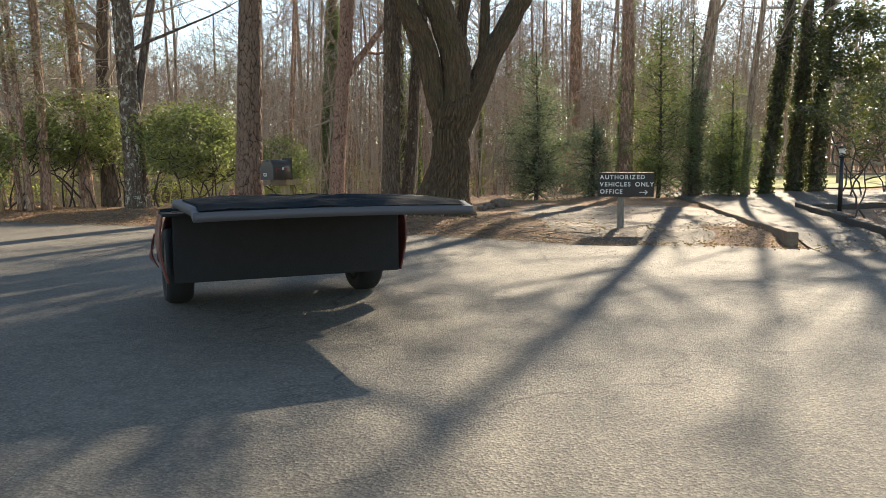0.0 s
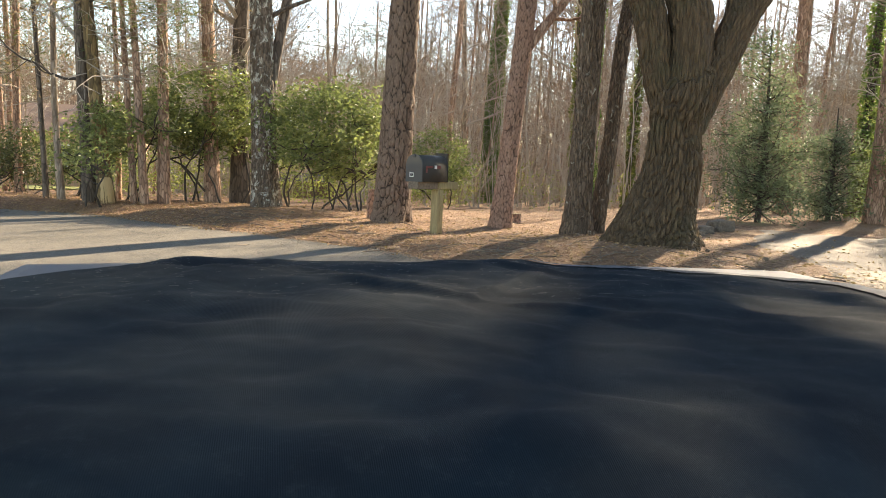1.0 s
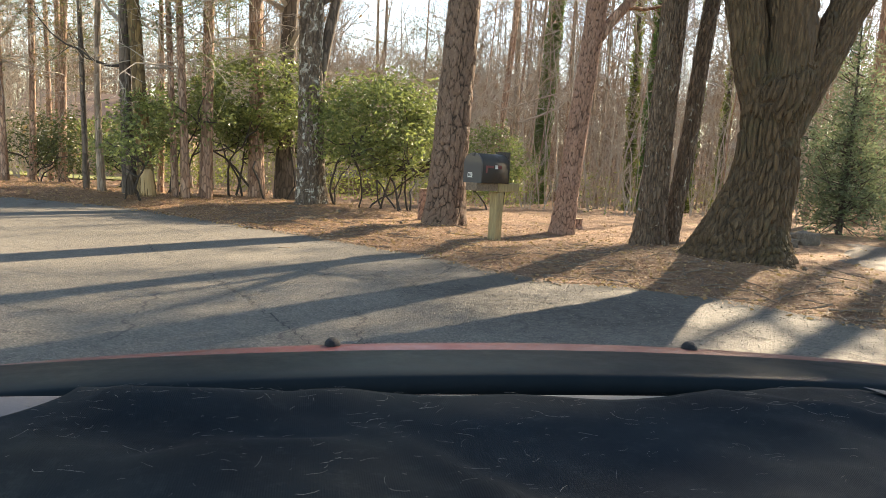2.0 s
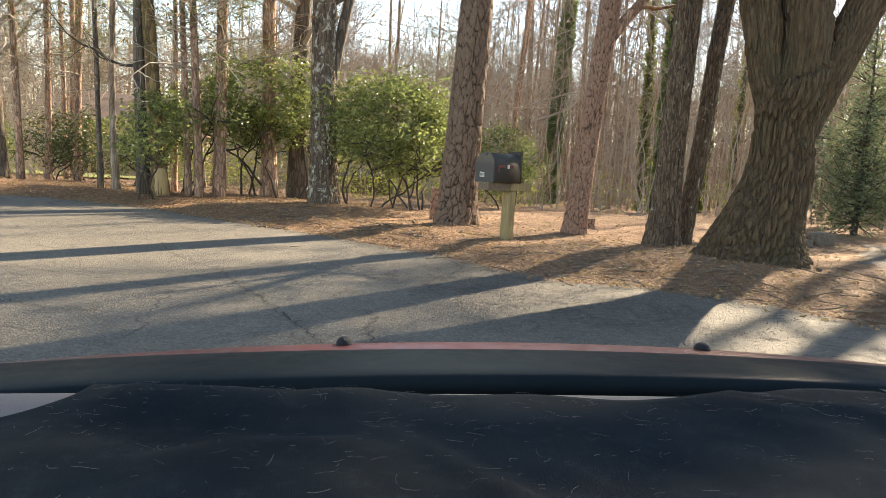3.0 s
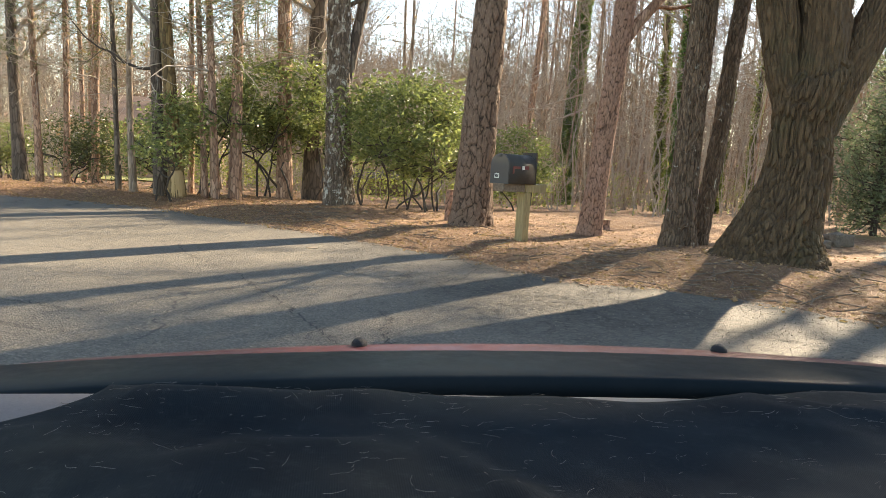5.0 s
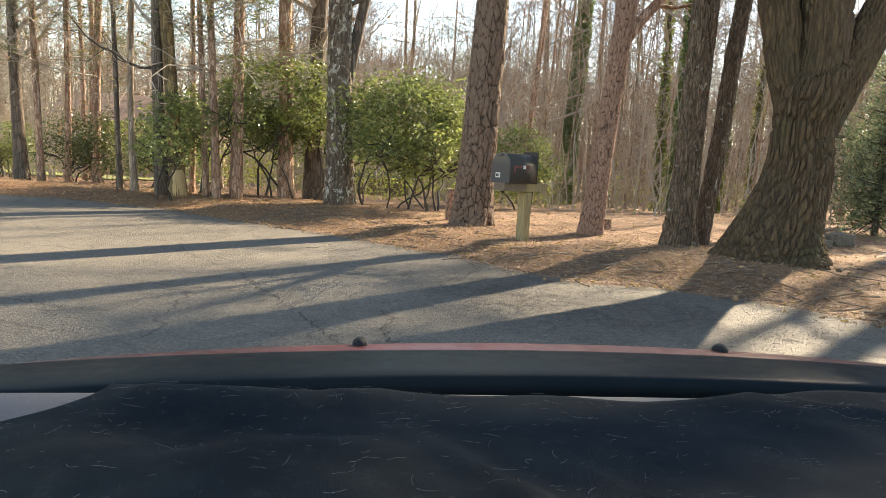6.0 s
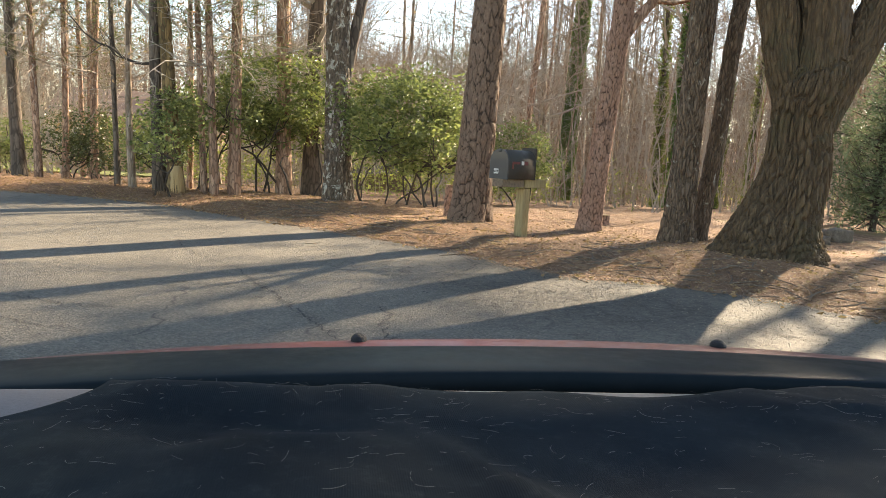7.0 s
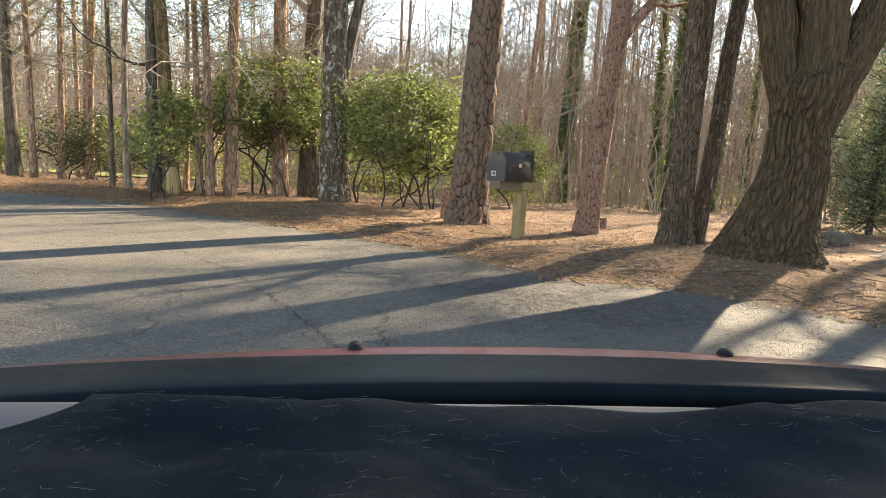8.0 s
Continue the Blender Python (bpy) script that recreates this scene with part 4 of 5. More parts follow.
high_crown(twin, 0.024, 12, 6.0, 93, needles=False)
gold = near_trunk("snapped_tree", -5.14, 12.38, 0.125, -0.088, 10, GOLD_BARK, "bare trunk with stripped golden bark at its base", "tree", seed=14.0, depth=0.01, rows=120, seg=32)
bm = cyl_bm(0.145, 0.118, 0.58, 20, (0.035, -0.02, -0.1), pose(0, 0, 0, 0, -5, 0))
bmesh.ops.subdivide_edges(bm, edges=bm.edges[:], cuts=3)
part("stripped_base", worn(bm, 0.02, 6.0), STRIPPED, gold, "pale stripped wood at the foot")
st = Strips()
for a, h in ((3.4, 4.2), (2.9, 5.0), (0.3, 4.6), (5.5, 3.6), (3.0, 2.3)):
    q, qq = limb(rng, (-0.088 * h, 0, h), (math.cos(a), math.sin(a) * 0.5, 0.25), 2.2, 0.034, 0.008, 9, 0.2, 0.08)
    st.tube(q, qq, 5)
    twiggy(rng, st, q, qq, 1, 6, 0.8)
st.done("crown", STEM, gold)
st = Strips()
c = np.repeat(rng.normal(size=(26, 3)) * (0.75, 0.4, 0.6) + (-0.05, 0, 4.2), 7, 0) + rng.normal(size=(182, 3)) * 0.09
w, s = leaf_axes(rng, len(c), -0.3)
st.leaves(c, w, s, rng.uniform(0.06, 0.10, len(c)), rng.uniform(0.03, 0.05, len(c)))
st.done("dead_leaves", DEADLEAF, gold)


# the great oak that forks
def oak_tree():
    ob = thing("oak_tree", "massive old oak with dark furrowed bark forking into thick limbs", "oak tree", pose(3.63, 7.22, gz(3.63, 7.22)), "large trees at the road")

    def curve(h, hs, vs):
        """A smooth line through knots."""
        k = min(max(int(np.searchsorted(hs, h)) - 1, 0), len(hs) - 2)
        t = (h - hs[k]) / (hs[k + 1] - hs[k])
        lo, hi = max(k - 1, 0), min(k + 2, len(hs) - 1)
        m0 = (vs[k + 1] - vs[lo]) / (hs[k + 1] - hs[lo]) * (hs[k + 1] - hs[k])
        m1 = (vs[hi] - vs[k]) / (hs[hi] - hs[k]) * (hs[k + 1] - hs[k])
        t = min(max(t, 0.0), 1.0)
        return (2 * t ** 3 - 3 * t * t + 1) * vs[k] + (t ** 3 - 2 * t * t + t) * m0 + (3 * t * t - 2 * t ** 3) * vs[k + 1] + (t ** 3 - t * t) * m1

    HS = [-0.3, 0.0, 0.45, 0.8, 1.1, 1.5, 1.75, 2.05, 2.5]

    def centre(h):
        return (curve(h, HS, [-0.02, 0.0, 0.07, 0.155, 0.19, 0.205, 0.25, 0.32, 0.38]), 0.0)

    def radius(h, a):
        base = curve(h, HS, [0.66, 0.56, 0.45, 0.385, 0.345, 0.32, 0.355, 0.36, 0.30])
        toes = 0.07 * math.exp(-max(0.0, h) * 4.5) * (1 + math.sin(5 * a + 0.6)) + 0.03 * math.exp(-max(0.0, h) * 1.2) * math.sin(4 * a + 1)
        dome = math.sqrt(max(0.0, 1 - (max(0.0, h - 1.8) / 0.62) ** 2))
        lump = 0.03 * noise.noise(Vector((math.cos(a) * 1.3, math.sin(a) * 1.3, h * 1.4)))
        return float((base + toes + lump) * dome)

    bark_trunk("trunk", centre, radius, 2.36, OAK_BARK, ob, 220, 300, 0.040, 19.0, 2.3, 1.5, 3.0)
    # limbs: heights, sideways, depth, girth
    LIMBS = (
        ([1.35, 1.75, 2.1, 2.9, 3.4, 3.9, 6.2], [0.13, 0.05, -0.06, -0.24, -0.44, -0.68, -1.5], 0.02, [0.20, 0.20, 0.19, 0.20, 0.20, 0.19, 0.11]),
        ([1.35, 1.75, 2.1, 2.9, 3.4, 3.9, 6.8], [0.21, 0.26, 0.30, 0.27, 0.10, -0.10, -0.6], -0.03, [0.28, 0.30, 0.27, 0.26, 0.25, 0.25, 0.13]),
        ([1.40, 1.75, 2.15, 2.55, 2.95, 3.4, 4.0, 6.5], [0.30, 0.43, 0.62, 0.81, 1.0, 1.27, 1.62, 3.4], 0.03, [0.24, 0.235, 0.225, 0.21, 0.20, 0.19, 0.18, 0.10]),
        ([2.2, 2.6, 3.4, 4.2, 5.6], [0.44, 0.47, 0.47, 0.60, 0.8], 0.16, [0.12, 0.115, 0.105, 0.095, 0.06]),
        ([2.7, 3.0, 3.5, 4.2, 5.6], [0.80, 0.86, 0.89, 0.93, 1.3], 0.10, [0.11, 0.10, 0.09, 0.08, 0.05]),
    )
    for n, (hs, xs, y, rs) in enumerate(LIMBS):
        rr_ = np.random.default_rng(40 + n)

        def cen(h, hs=hs, xs=xs, y=y):
            return (curve(h, hs, xs), y * min(1.0, (h - hs[0]) / 0.6) * (1 + 0.3 * (h - hs[0])))

        def rad_of(h, a, hs=hs, xs=xs, rs=rs, n=n):
            slope = (curve(h + 0.05, hs, xs) - curve(h - 0.05, hs, xs)) / 0.1
            r = curve(h, hs, rs) * (1 + 0.10 * noise.noise(Vector((math.cos(a), math.sin(a), h * 1.8 + 7 * n))))
            return r * math.sqrt((math.cos(a) ** 2) * (1 + slope * slope) + math.sin(a) ** 2)

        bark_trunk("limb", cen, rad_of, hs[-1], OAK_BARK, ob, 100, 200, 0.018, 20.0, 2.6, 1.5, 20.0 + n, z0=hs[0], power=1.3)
        st = Strips()
        end = np.array((*cen(hs[-1]), hs[-1] - 0.05))
        for k in range(7):
            q, qq = limb(rr_, end, (rr_.normal() * 0.7 + (xs[-1] - xs[-2]) * 0.3, rr_.normal() * 0.7, 0.8), 3.5, rs[-1] * 0.7, 0.02, 6, 0.12, 0.05)
            st.tube(q, qq, 6)
            twiggy(rr_, st, q, qq, 1, 7, 1.3)
        st.done("crown", STEM, ob)
    return ob


oak_tree()


def ivy_tree(x, y, r, lean, height, seed, mat, amount=2600, spread=0.16):
    """A straight trunk thickly grown over with ivy."""
    rng = np.random.default_rng(seed)
    ob = thing("ivy_clad_tree", "slim trunk wrapped in green climbing ivy", "tree", pose(x, y, gz(x, y)), "ivy-clad trees")
    hs = np.linspace(-0.3, height, 10)
    st = Strips()
    st.tube(np.stack([lean * hs, 0 * hs, hs], -1), r * (1 - 0.5 * np.clip(hs, 0, 99) / height), 9)
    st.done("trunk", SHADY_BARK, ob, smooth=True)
    st = Strips()
    amount = int(amount * 2.0)
    h = rng.uniform(0, height * 0.75, amount) * rng.uniform(0.4, 1, amount)
    a = rng.uniform(0, 2 * np.pi, amount)
    bulge = r * (1 - 0.4 * h / height) + spread * rng.random(amount) * (0.6 + 0.6 * np.sin(h * 1.7 + seed) ** 2)
    c = np.stack([lean * h + bulge * np.cos(a), bulge * np.sin(a), h], -1)
    w, s = leaf_axes(rng, amount, 0.5)
    st.leaves(c, w, s, rng.uniform(0.06, 0.11, amount), rng.uniform(0.05, 0.09, amount))
    st.done("ivy", mat, ob)
    st = Strips()
    for k in range(20):
        t = height * rng.uniform(0.4, 1)
        q, qq = limb(rng, (lean * t, 0, t), (rng.normal(), rng.normal(), 0.7), 3.0, 0.05, 0.01, 6, 0.15, 0.05)
        st.tube(q, qq, 4)
        twiggy(rng, st, q, qq, 1, 5, 1.0)
    st.done("crown", TWIG, ob)
    return ob


for k, (x, y, r, lean, h, mat, n) in enumerate((
        (4.74, 36.6, 0.34, 0.045, 15, IVY, 26000), (7.47, 28.7, 0.12, -0.02, 13, SUNIVY, 2000), (7.04, 24.7, 0.16, 0.01, 13, IVY, 2600),
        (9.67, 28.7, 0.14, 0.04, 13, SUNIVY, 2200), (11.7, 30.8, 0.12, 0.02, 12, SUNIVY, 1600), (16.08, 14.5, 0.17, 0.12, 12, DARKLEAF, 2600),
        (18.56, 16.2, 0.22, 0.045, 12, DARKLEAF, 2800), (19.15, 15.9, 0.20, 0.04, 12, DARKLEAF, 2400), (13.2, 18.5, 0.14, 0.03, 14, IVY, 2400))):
    ivy_tree(x, y, r, lean, h, 60 + k, mat, n)


# ---- shrubs ----
def laurel(x, y, width, height, stems, leaves, seed, mat=LAUREL, low=0.38, deep=0.8, label="rounded evergreen shrub with glossy leaves and crooked bare stems", leaf=(0.07, 0.12)):
    rng = np.random.default_rng(seed)
    ob = thing("laurel_shrub", label, "shrub", pose(x, y, gz(x, y)), "evergreen shrubs")
    tips = []
    for k in range(stems):
        st = Strips()
        a = rng.uniform(0, 2 * np.pi)
        p0 = (rng.uniform(-0.3, 0.3) * width, rng.normal() * width * 0.10, -0.1)
        q, qq = limb(rng, p0, (math.cos(a) * 0.5, math.sin(a) * 0.4, 1), height * rng.uniform(0.6, 0.9), rng.uniform(0.016, 0.03), 0.010, 10, 0.30, 0.12)
        st.tube(q, qq, 6)
        for _ in range(4):
            i = int(rng.integers(5, 9))
            b = rng.uniform(0, 2 * np.pi)
            g, gg = limb(rng, q[i], (math.cos(b), math.sin(b) * 0.8, 0.5), width * rng.uniform(0.2, 0.42), 0.018, 0.006, 6, 0.25, 0.06)
            st.tube(g, gg, 4)
            tips.append(g[-1])
            tips.append(g[3])
        tips.append(q[-1])
        st.done("stem", STEM, ob, smooth=True)
    # clumps of leaves on the outer shell and about the tips
    st = Strips()
    cl = []
    n = leaves // 26
    for _ in range(n):
        if rng.random() < 0.35:
            cl.append(tips[int(rng.integers(0, len(tips)))] + rng.normal(size=3) * 0.12)
        else:
            v = unit_rows(rng, 1)[0]
            rad = rng.uniform(0.55, 1.0) ** 0.5
            bump = 1 + 0.5 * noise.noise(Vector(v) * 2.2 + Vector((seed, 0, 0)))
            cl.append(np.array([v[0] * width / 2, v[1] * width / 2 * deep, v[2] * height * (1 - low) / 2]) * rad * bump + (0, 0, height * (1 + low) / 2))
    cl = np.array(cl)
    cl = cl[cl[:, 2] > height * low * 0.7]
    c = np.repeat(cl, 26, 0) + rng.normal(size=(len(cl) * 26, 3)) * (0.16, 0.16, 0.10)
    w, s = leaf_axes(rng, len(c), -0.1)
    st.leaves(c, w, s, rng.uniform(leaf[0], leaf[1], len(c)), rng.uniform(leaf[0] * 0.4, leaf[1] * 0.42, len(c)))
    st.done("foliage", mat, ob)
    return ob


laurel(-1.05, 12.9, 2.35, 2.4, 10, 10500, 1, low=0.40, leaf=(0.07, 0.13))
laurel(-3.75, 14.3, 2.5, 2.8, 7, 9000, 2, low=0.45, leaf=(0.07, 0.13))
laurel(-5.05, 11.95, 1.1, 1.75, 2, 1500, 21, low=0.5)
laurel(-5.6, 14.0, 2.1, 1.9, 4, 2000, 3, low=0.46)
laurel(-2.6, 15.6, 1.9, 2.2, 5, 2600, 4, low=0.46)
laurel(1.25, 16.6, 1.6, 1.95, 2, 4200, 5, low=0.25)
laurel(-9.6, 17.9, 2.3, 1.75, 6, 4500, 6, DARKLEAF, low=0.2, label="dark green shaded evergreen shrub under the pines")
laurel(-12.5, 18.8, 1.9, 1.5, 5, 3000, 7, low=0.2)
laurel(-4.75, 13.5, 1.7, 2.25, 3, 1700, 14, low=0.55)
laurel(-7.0, 16.2, 2.0, 1.5, 5, 2600, 8, low=0.3, label="sparse yellow-green evergreen shrub among slender trunks")


def cedar(x, y, width, height, seed, leaves, mat=CEDAR, label="dense young conifer with feathery dark green sprays"):
    """A conical evergreen: trunk, boughs, and hanging sprays."""
    rng = np.random.default_rng(seed)
    ob = thing("young_conifer", label, "conifer", pose(x, y, gz(x, y)), "young conifers")
    st = Strips()
    hs = np.linspace(-0.2, height, 7)
    st.tube(np.stack([0.03 * np.sin(hs), 0 * hs, hs], -1), np.linspace(0.07, 0.01, 7), 7)
    st.done("trunk", STEM, ob, smooth=True)
    st = Strips()
    cl = []
    lobes = rng.uniform(0.6, 1.25, 9)
    for k in range(int(leaves / 75)):
        t = 1 - math.sqrt(rng.uniform(0.0, 0.9))
        a = rng.uniform(0, 2 * np.pi)
        lobe = float(np.interp((a / 6.2832 * 4 + t * 5) % 9, np.arange(10), np.append(lobes, lobes[0])))
        L = width / 2 * (1.04 - t) ** 0.7 * rng.uniform(0.35, 1.15) * lobe * (0.7 if t < 0.15 else 1)
        q, qq = limb(rng, (0, 0, t * height), (math.cos(a), math.sin(a), rng.normal() * 0.35 + 0.15 + 0.5 * t), max(0.12, L), 0.014, 0.004, 5, 0.24, -0.02)
        st.tube(q, qq, 3)
        cl += [q[2], q[3], q[4], (q[3] + q[4]) / 2]
    st.done("crown", STEM, ob)
    cl = np.array(cl)
    per = max(8, leaves * 7 // (10 * len(cl)))
    c = np.repeat(cl, per, 0) + rng.normal(size=(len(cl) * per, 3)) * (0.17, 0.17, 0.13)
    w, s = leaf_axes(rng, len(c), 0.35)
    st = Strips()
    st.leaves(c, w, s, rng.uniform(0.07, 0.15, len(c)), rng.uniform(0.018, 0.04, len(c)))
    st.done("foliage", mat, ob)
    return ob


cedar(7.95, 13.4, 3.3, 4.0, 1, 15000, CEDAR, "sparse young conifer with thin grey-green sprays")
cedar(12.0, 13.9, 3.8, 5.4, 2, 15000, CEDARSUN, "young conifer with yellow-green sprays in sunlit colours behind the sign")
cedar(13.3, 14.3, 3.0, 5.4, 3, 10000)
cedar(14.2, 13.6, 2.3, 3.6, 4, 9000, CEDARSUN, "young conifer with yellow-green sprays in sunlit colours behind the sign")
cedar(15.0, 15.2, 2.4, 2.6, 5, 8000)
cedar(10.4, 15.0, 2.6, 2.6, 6, 8000)
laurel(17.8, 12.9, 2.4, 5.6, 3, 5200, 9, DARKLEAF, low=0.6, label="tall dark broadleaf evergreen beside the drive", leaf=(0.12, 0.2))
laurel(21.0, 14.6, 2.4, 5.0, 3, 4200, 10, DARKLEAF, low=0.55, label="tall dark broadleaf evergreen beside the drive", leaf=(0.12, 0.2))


# ---- things at the roadside ----
def mailbox():
    ob = thing("mailbox", "large dark steel rural mailbox on a wooden arm", "mailbox", pose(0.88, 8.34, 0))
    ob.matrix_world = pose(0.88, 8.34, gz(0.88, 8.34), 0, 0, -41)
    # local: the door faces -y
    W, H, L = 0.28, 0.36, 0.56
    side, r, zb = H - W / 2, W / 2, 0.735
    y0 = -0.50

    def arch(inset=0.0):
        pts = [(-r + inset, 0.0 + inset), (r - inset, 0.0 + inset)]
        pts += [((r - inset) * math.cos(a), side + (r - inset) * math.sin(a)) for a in np.linspace(0, math.pi, 15)]
        return pts

    def slab(ya, yb, inset=0.0):
        bm = bmesh.new()
        a = [bm.verts.new((x, ya, zb + z)) for x, z in arch(inset)]
        b = [bm.verts.new((x, yb, zb + z)) for x, z in arch(inset)]
        n = len(a)
        for i in range(n):
            bm.faces.new((a[i], a[(i + 1) % n], b[(i + 1) % n], b[i]))
        bm.faces.new(a[::-1])
        bm.faces.new(b)
        bmesh.ops.recalc_face_normals(bm, faces=bm.faces)
        bmesh.ops.bevel(bm, geom=[e for e in bm.edges if len(e.link_faces) == 2 and e.calc_face_angle(0) > 1.0], offset=0.004, segments=2, affect="EDGES")
        return bm

    part("shell", slab(y0 + 0.012, y0 + L), MAILBOX, ob)
    part("rim", slab(y0 + L - 0.012, y0 + L + 0.006, -0.006), MAILBOX, ob)
    door = part("door", slab(y0 - 0.006, y0 + 0.014, -0.006), MAILDOOR, ob, "black steel mailbox door", smooth=False)
    part("latch", box_bm(0.05, 0.016, 0.03, 0.004, (0, y0 - 0.012, zb + H - 0.02)), MAILDOOR, door)
    st = part("number_plate", box_bm(0.07, 0.004, 0.06, 0.001, (-0.035, y0 - 0.009, zb + 0.09)), STICKER, door, "small white plate with dark bars", smooth=False)
    for k in (-1, 0, 1):
        part("bar", box_bm(0.011, 0.003, 0.034, 0, (-0.035 + k * 0.019, y0 - 0.012, zb + 0.09)), INK, st, smooth=False)
    flag = part("flag", box_bm(0.006, 0.15, 0.03, 0.002, (r + 0.008, y0 + 0.15, zb + 0.20)), FADED, ob, "faded dark red flag folded down", smooth=False)
    part("flag_blade", box_bm(0.006, 0.03, 0.08, 0.002, (r + 0.009, y0 + 0.085, zb + 0.165)), FADED, flag, smooth=False)
    part("sticker", box_bm(0.003, 0.075, 0.045, 0, (r + 0.002, y0 + 0.36, zb + 0.2)), FADED, ob, "faded sticker", smooth=False)
    part("sticker", box_bm(0.003, 0.05, 0.045, 0, (r + 0.002, y0 + 0.29, zb + 0.2)), STICKER, ob, "faded sticker", smooth=False)
    return ob


mailbox()


def mailbox_post():
    ob = thing("mailbox_post", "yellowish treated timber post with a plank arm", "post", pose(0.88, 8.34, gz(0.88, 8.34), 0, 0, -41))
    part("post", worn(box_bm(0.125, 0.125, 0.92, 0.008, (0.02, 0.0, 0.16)), 0.004, 6), POSTWOOD, ob, smooth=False)
    part("arm", worn(box_bm(0.20, 0.44, 0.105, 0.008, (0, 0.15, 0.682)), 0.004, 5), POSTWOOD, ob, smooth=False)
    part("front_arm", worn(box_bm(0.17, 0.44, 0.10, 0.008, (0, -0.293, 0.684)), 0.004, 5), TIMBER, ob, "darker board under the mailbox", smooth=False)
    part("back_board", worn(box_bm(0.22, 0.03, 0.40, 0.004, (0, 0.10, 0.93)), 0.003, 6), DARKTIMBER, ob, "dark weathered upright board", smooth=False)
    return ob


mailbox_post()


def lettering(text, size, parent, at, mat, name="letter"):
    """Raised capitals, one object for each letter."""
    x = at[0]
    for ch in text:
        if ch == " ":
            x += size * 0.62
            continue
        cu = bpy.data.curves.new("letter", "FONT")
        cu.body, cu.size, cu.extrude = ch, size, 0.003
        cu.offset = size * 0.02
        tmp = bpy.data.objects.new("letter", cu)
        scene.collection.objects.link(tmp)
        dg = bpy.context.evaluated_depsgraph_get()
        me = bpy.data.meshes.new_from_object(tmp.evaluated_get(dg))
        bpy.data.objects.remove(tmp)
        me.materials.clear()
        me.materials.append(mat)
        ob = new(name, me)
        ob.parent = parent
        ob.matrix_local = Matrix.Translation((x, at[1], at[2])) @ pose(0, 0, 0, 90, 0, 0)
        xs = [v.co.x for v in me.vertices]
        x += (max(xs) if xs else size * 0.5) + size * 0.13
    return x


def sign():
    ob = thing("wooden_sign", "dark brown routed wooden sign reading authorized vehicles only, office", "sign", pose(5.72, 4.25, gz(5.72, 4.25), 0, 0, -27))
    part("post", worn(box_bm(0.10, 0.09, 1.05, 0.008, (0, 0.065, 0.33)), 0.004, 7), GREYWOOD, ob, smooth=False)
    board = part("board", worn(box_bm(0.83, 0.04, 0.37, 0.008, (0.07, 0, 0.68)), 0.003, 5), SIGNBROWN, ob, smooth=False)
    lettering("AUTHORIZED", 0.091, board, (-0.32, -0.024, 0.765), LETTER)
    lettering("VEHICLES ONLY", 0.091, board, (-0.32, -0.024, 0.655), LETTER)
    lettering("OFFICE", 0.091, board, (-0.32, -0.024, 0.545), LETTER)
    bm = box_bm(0.115, 0.006, 0.012, 0, (0.33, -0.023, 0.565))
    for s in (1, -1):
        box_bm(0.05, 0.006, 0.012, 0, (0.373, -0.0225, 0.565 + s * 0.014), bm, pose(0, 0, 0, 0, 40 * s, 0))
    part("arrow", bm, LETTER, board, "white arrow pointing towards the drive", smooth=False)
    return ob


sign()


def timber_run(points, height, width, mat, label, group):
    """Edging timbers laid end to end, each a thing of its own."""
    for n, (a, b) in enumerate(zip(points, points[1:])):
        a, b = Vector(a), Vector(b)
        d = b - a
        mid = (a + b) / 2
        z = gz(mid.x, mid.y)
        ob = new("edging_timber")
        ob.matrix_world = pose(mid.x, mid.y, z, 0, 0, math.degrees(math.atan2(d.y, d.x)))
        tagged(ob, label, "edging timber", group)
        bm = box_bm(d.length - 0.015, width, height + 0.12, 0.02, (0, 0, height / 2 - 0.06))
        bmesh.ops.subdivide_edges(bm, edges=[e for e in bm.edges if e.calc_length() > 0.6], cuts=6)
        part("timber", worn(bm, 0.018, 2.5, n * 3.1), mat, ob, smooth=False)


timber_run([(7.0, 2.0), (7.8, 3.6), (8.75, 5.6), (9.75, 7.7), (10.75, 9.75)], 0.09, 0.15, TIMBER, "weathered landscape timber edging the drive", "timbers along the drive")
timber_run([(8.35, 1.75), (9.5, 3.75), (10.65, 5.75), (11.8, 7.75)], 0.12, 0.14, DARKTIMBER, "dark timber edging of the planting bed", "timbers round the bed")
timber_run([(11.85, 7.8), (14.2, 7.5), (16.6, 7.2)], 0.12, 0.14, DARKTIMBER, "dark timber edging of the planting bed", "timbers round the bed")


def lamp_post(x, y):
    ob = thing("path_lamp", "low black iron lamp post in the planting bed", "lamp post", pose(x, y, gz(x, y)))
    part("post", cyl_bm(0.045, 0.04, 1.2, 14, (0, 0, -0.1)), IRON, ob)
    part("collar", cyl_bm(0.07, 0.06, 0.05, 14, (0, 0, 1.08)), IRON, ob)
    part("lantern", cyl_bm(0.055, 0.075, 0.14, 12, (0, 0, 1.13)), FROST, ob, "pale frosted lantern glass")
    part("cap", cyl_bm(0.11, 0.02, 0.07, 12, (0, 0, 1.27)), IRON, ob)


lamp_post(11.9, 6.65)
laurel(10.5, 4.7, 1.3, 2.4, 2, 1500, 12, DARKLEAF, low=0.6, label="small crooked evergreen in the planting bed")


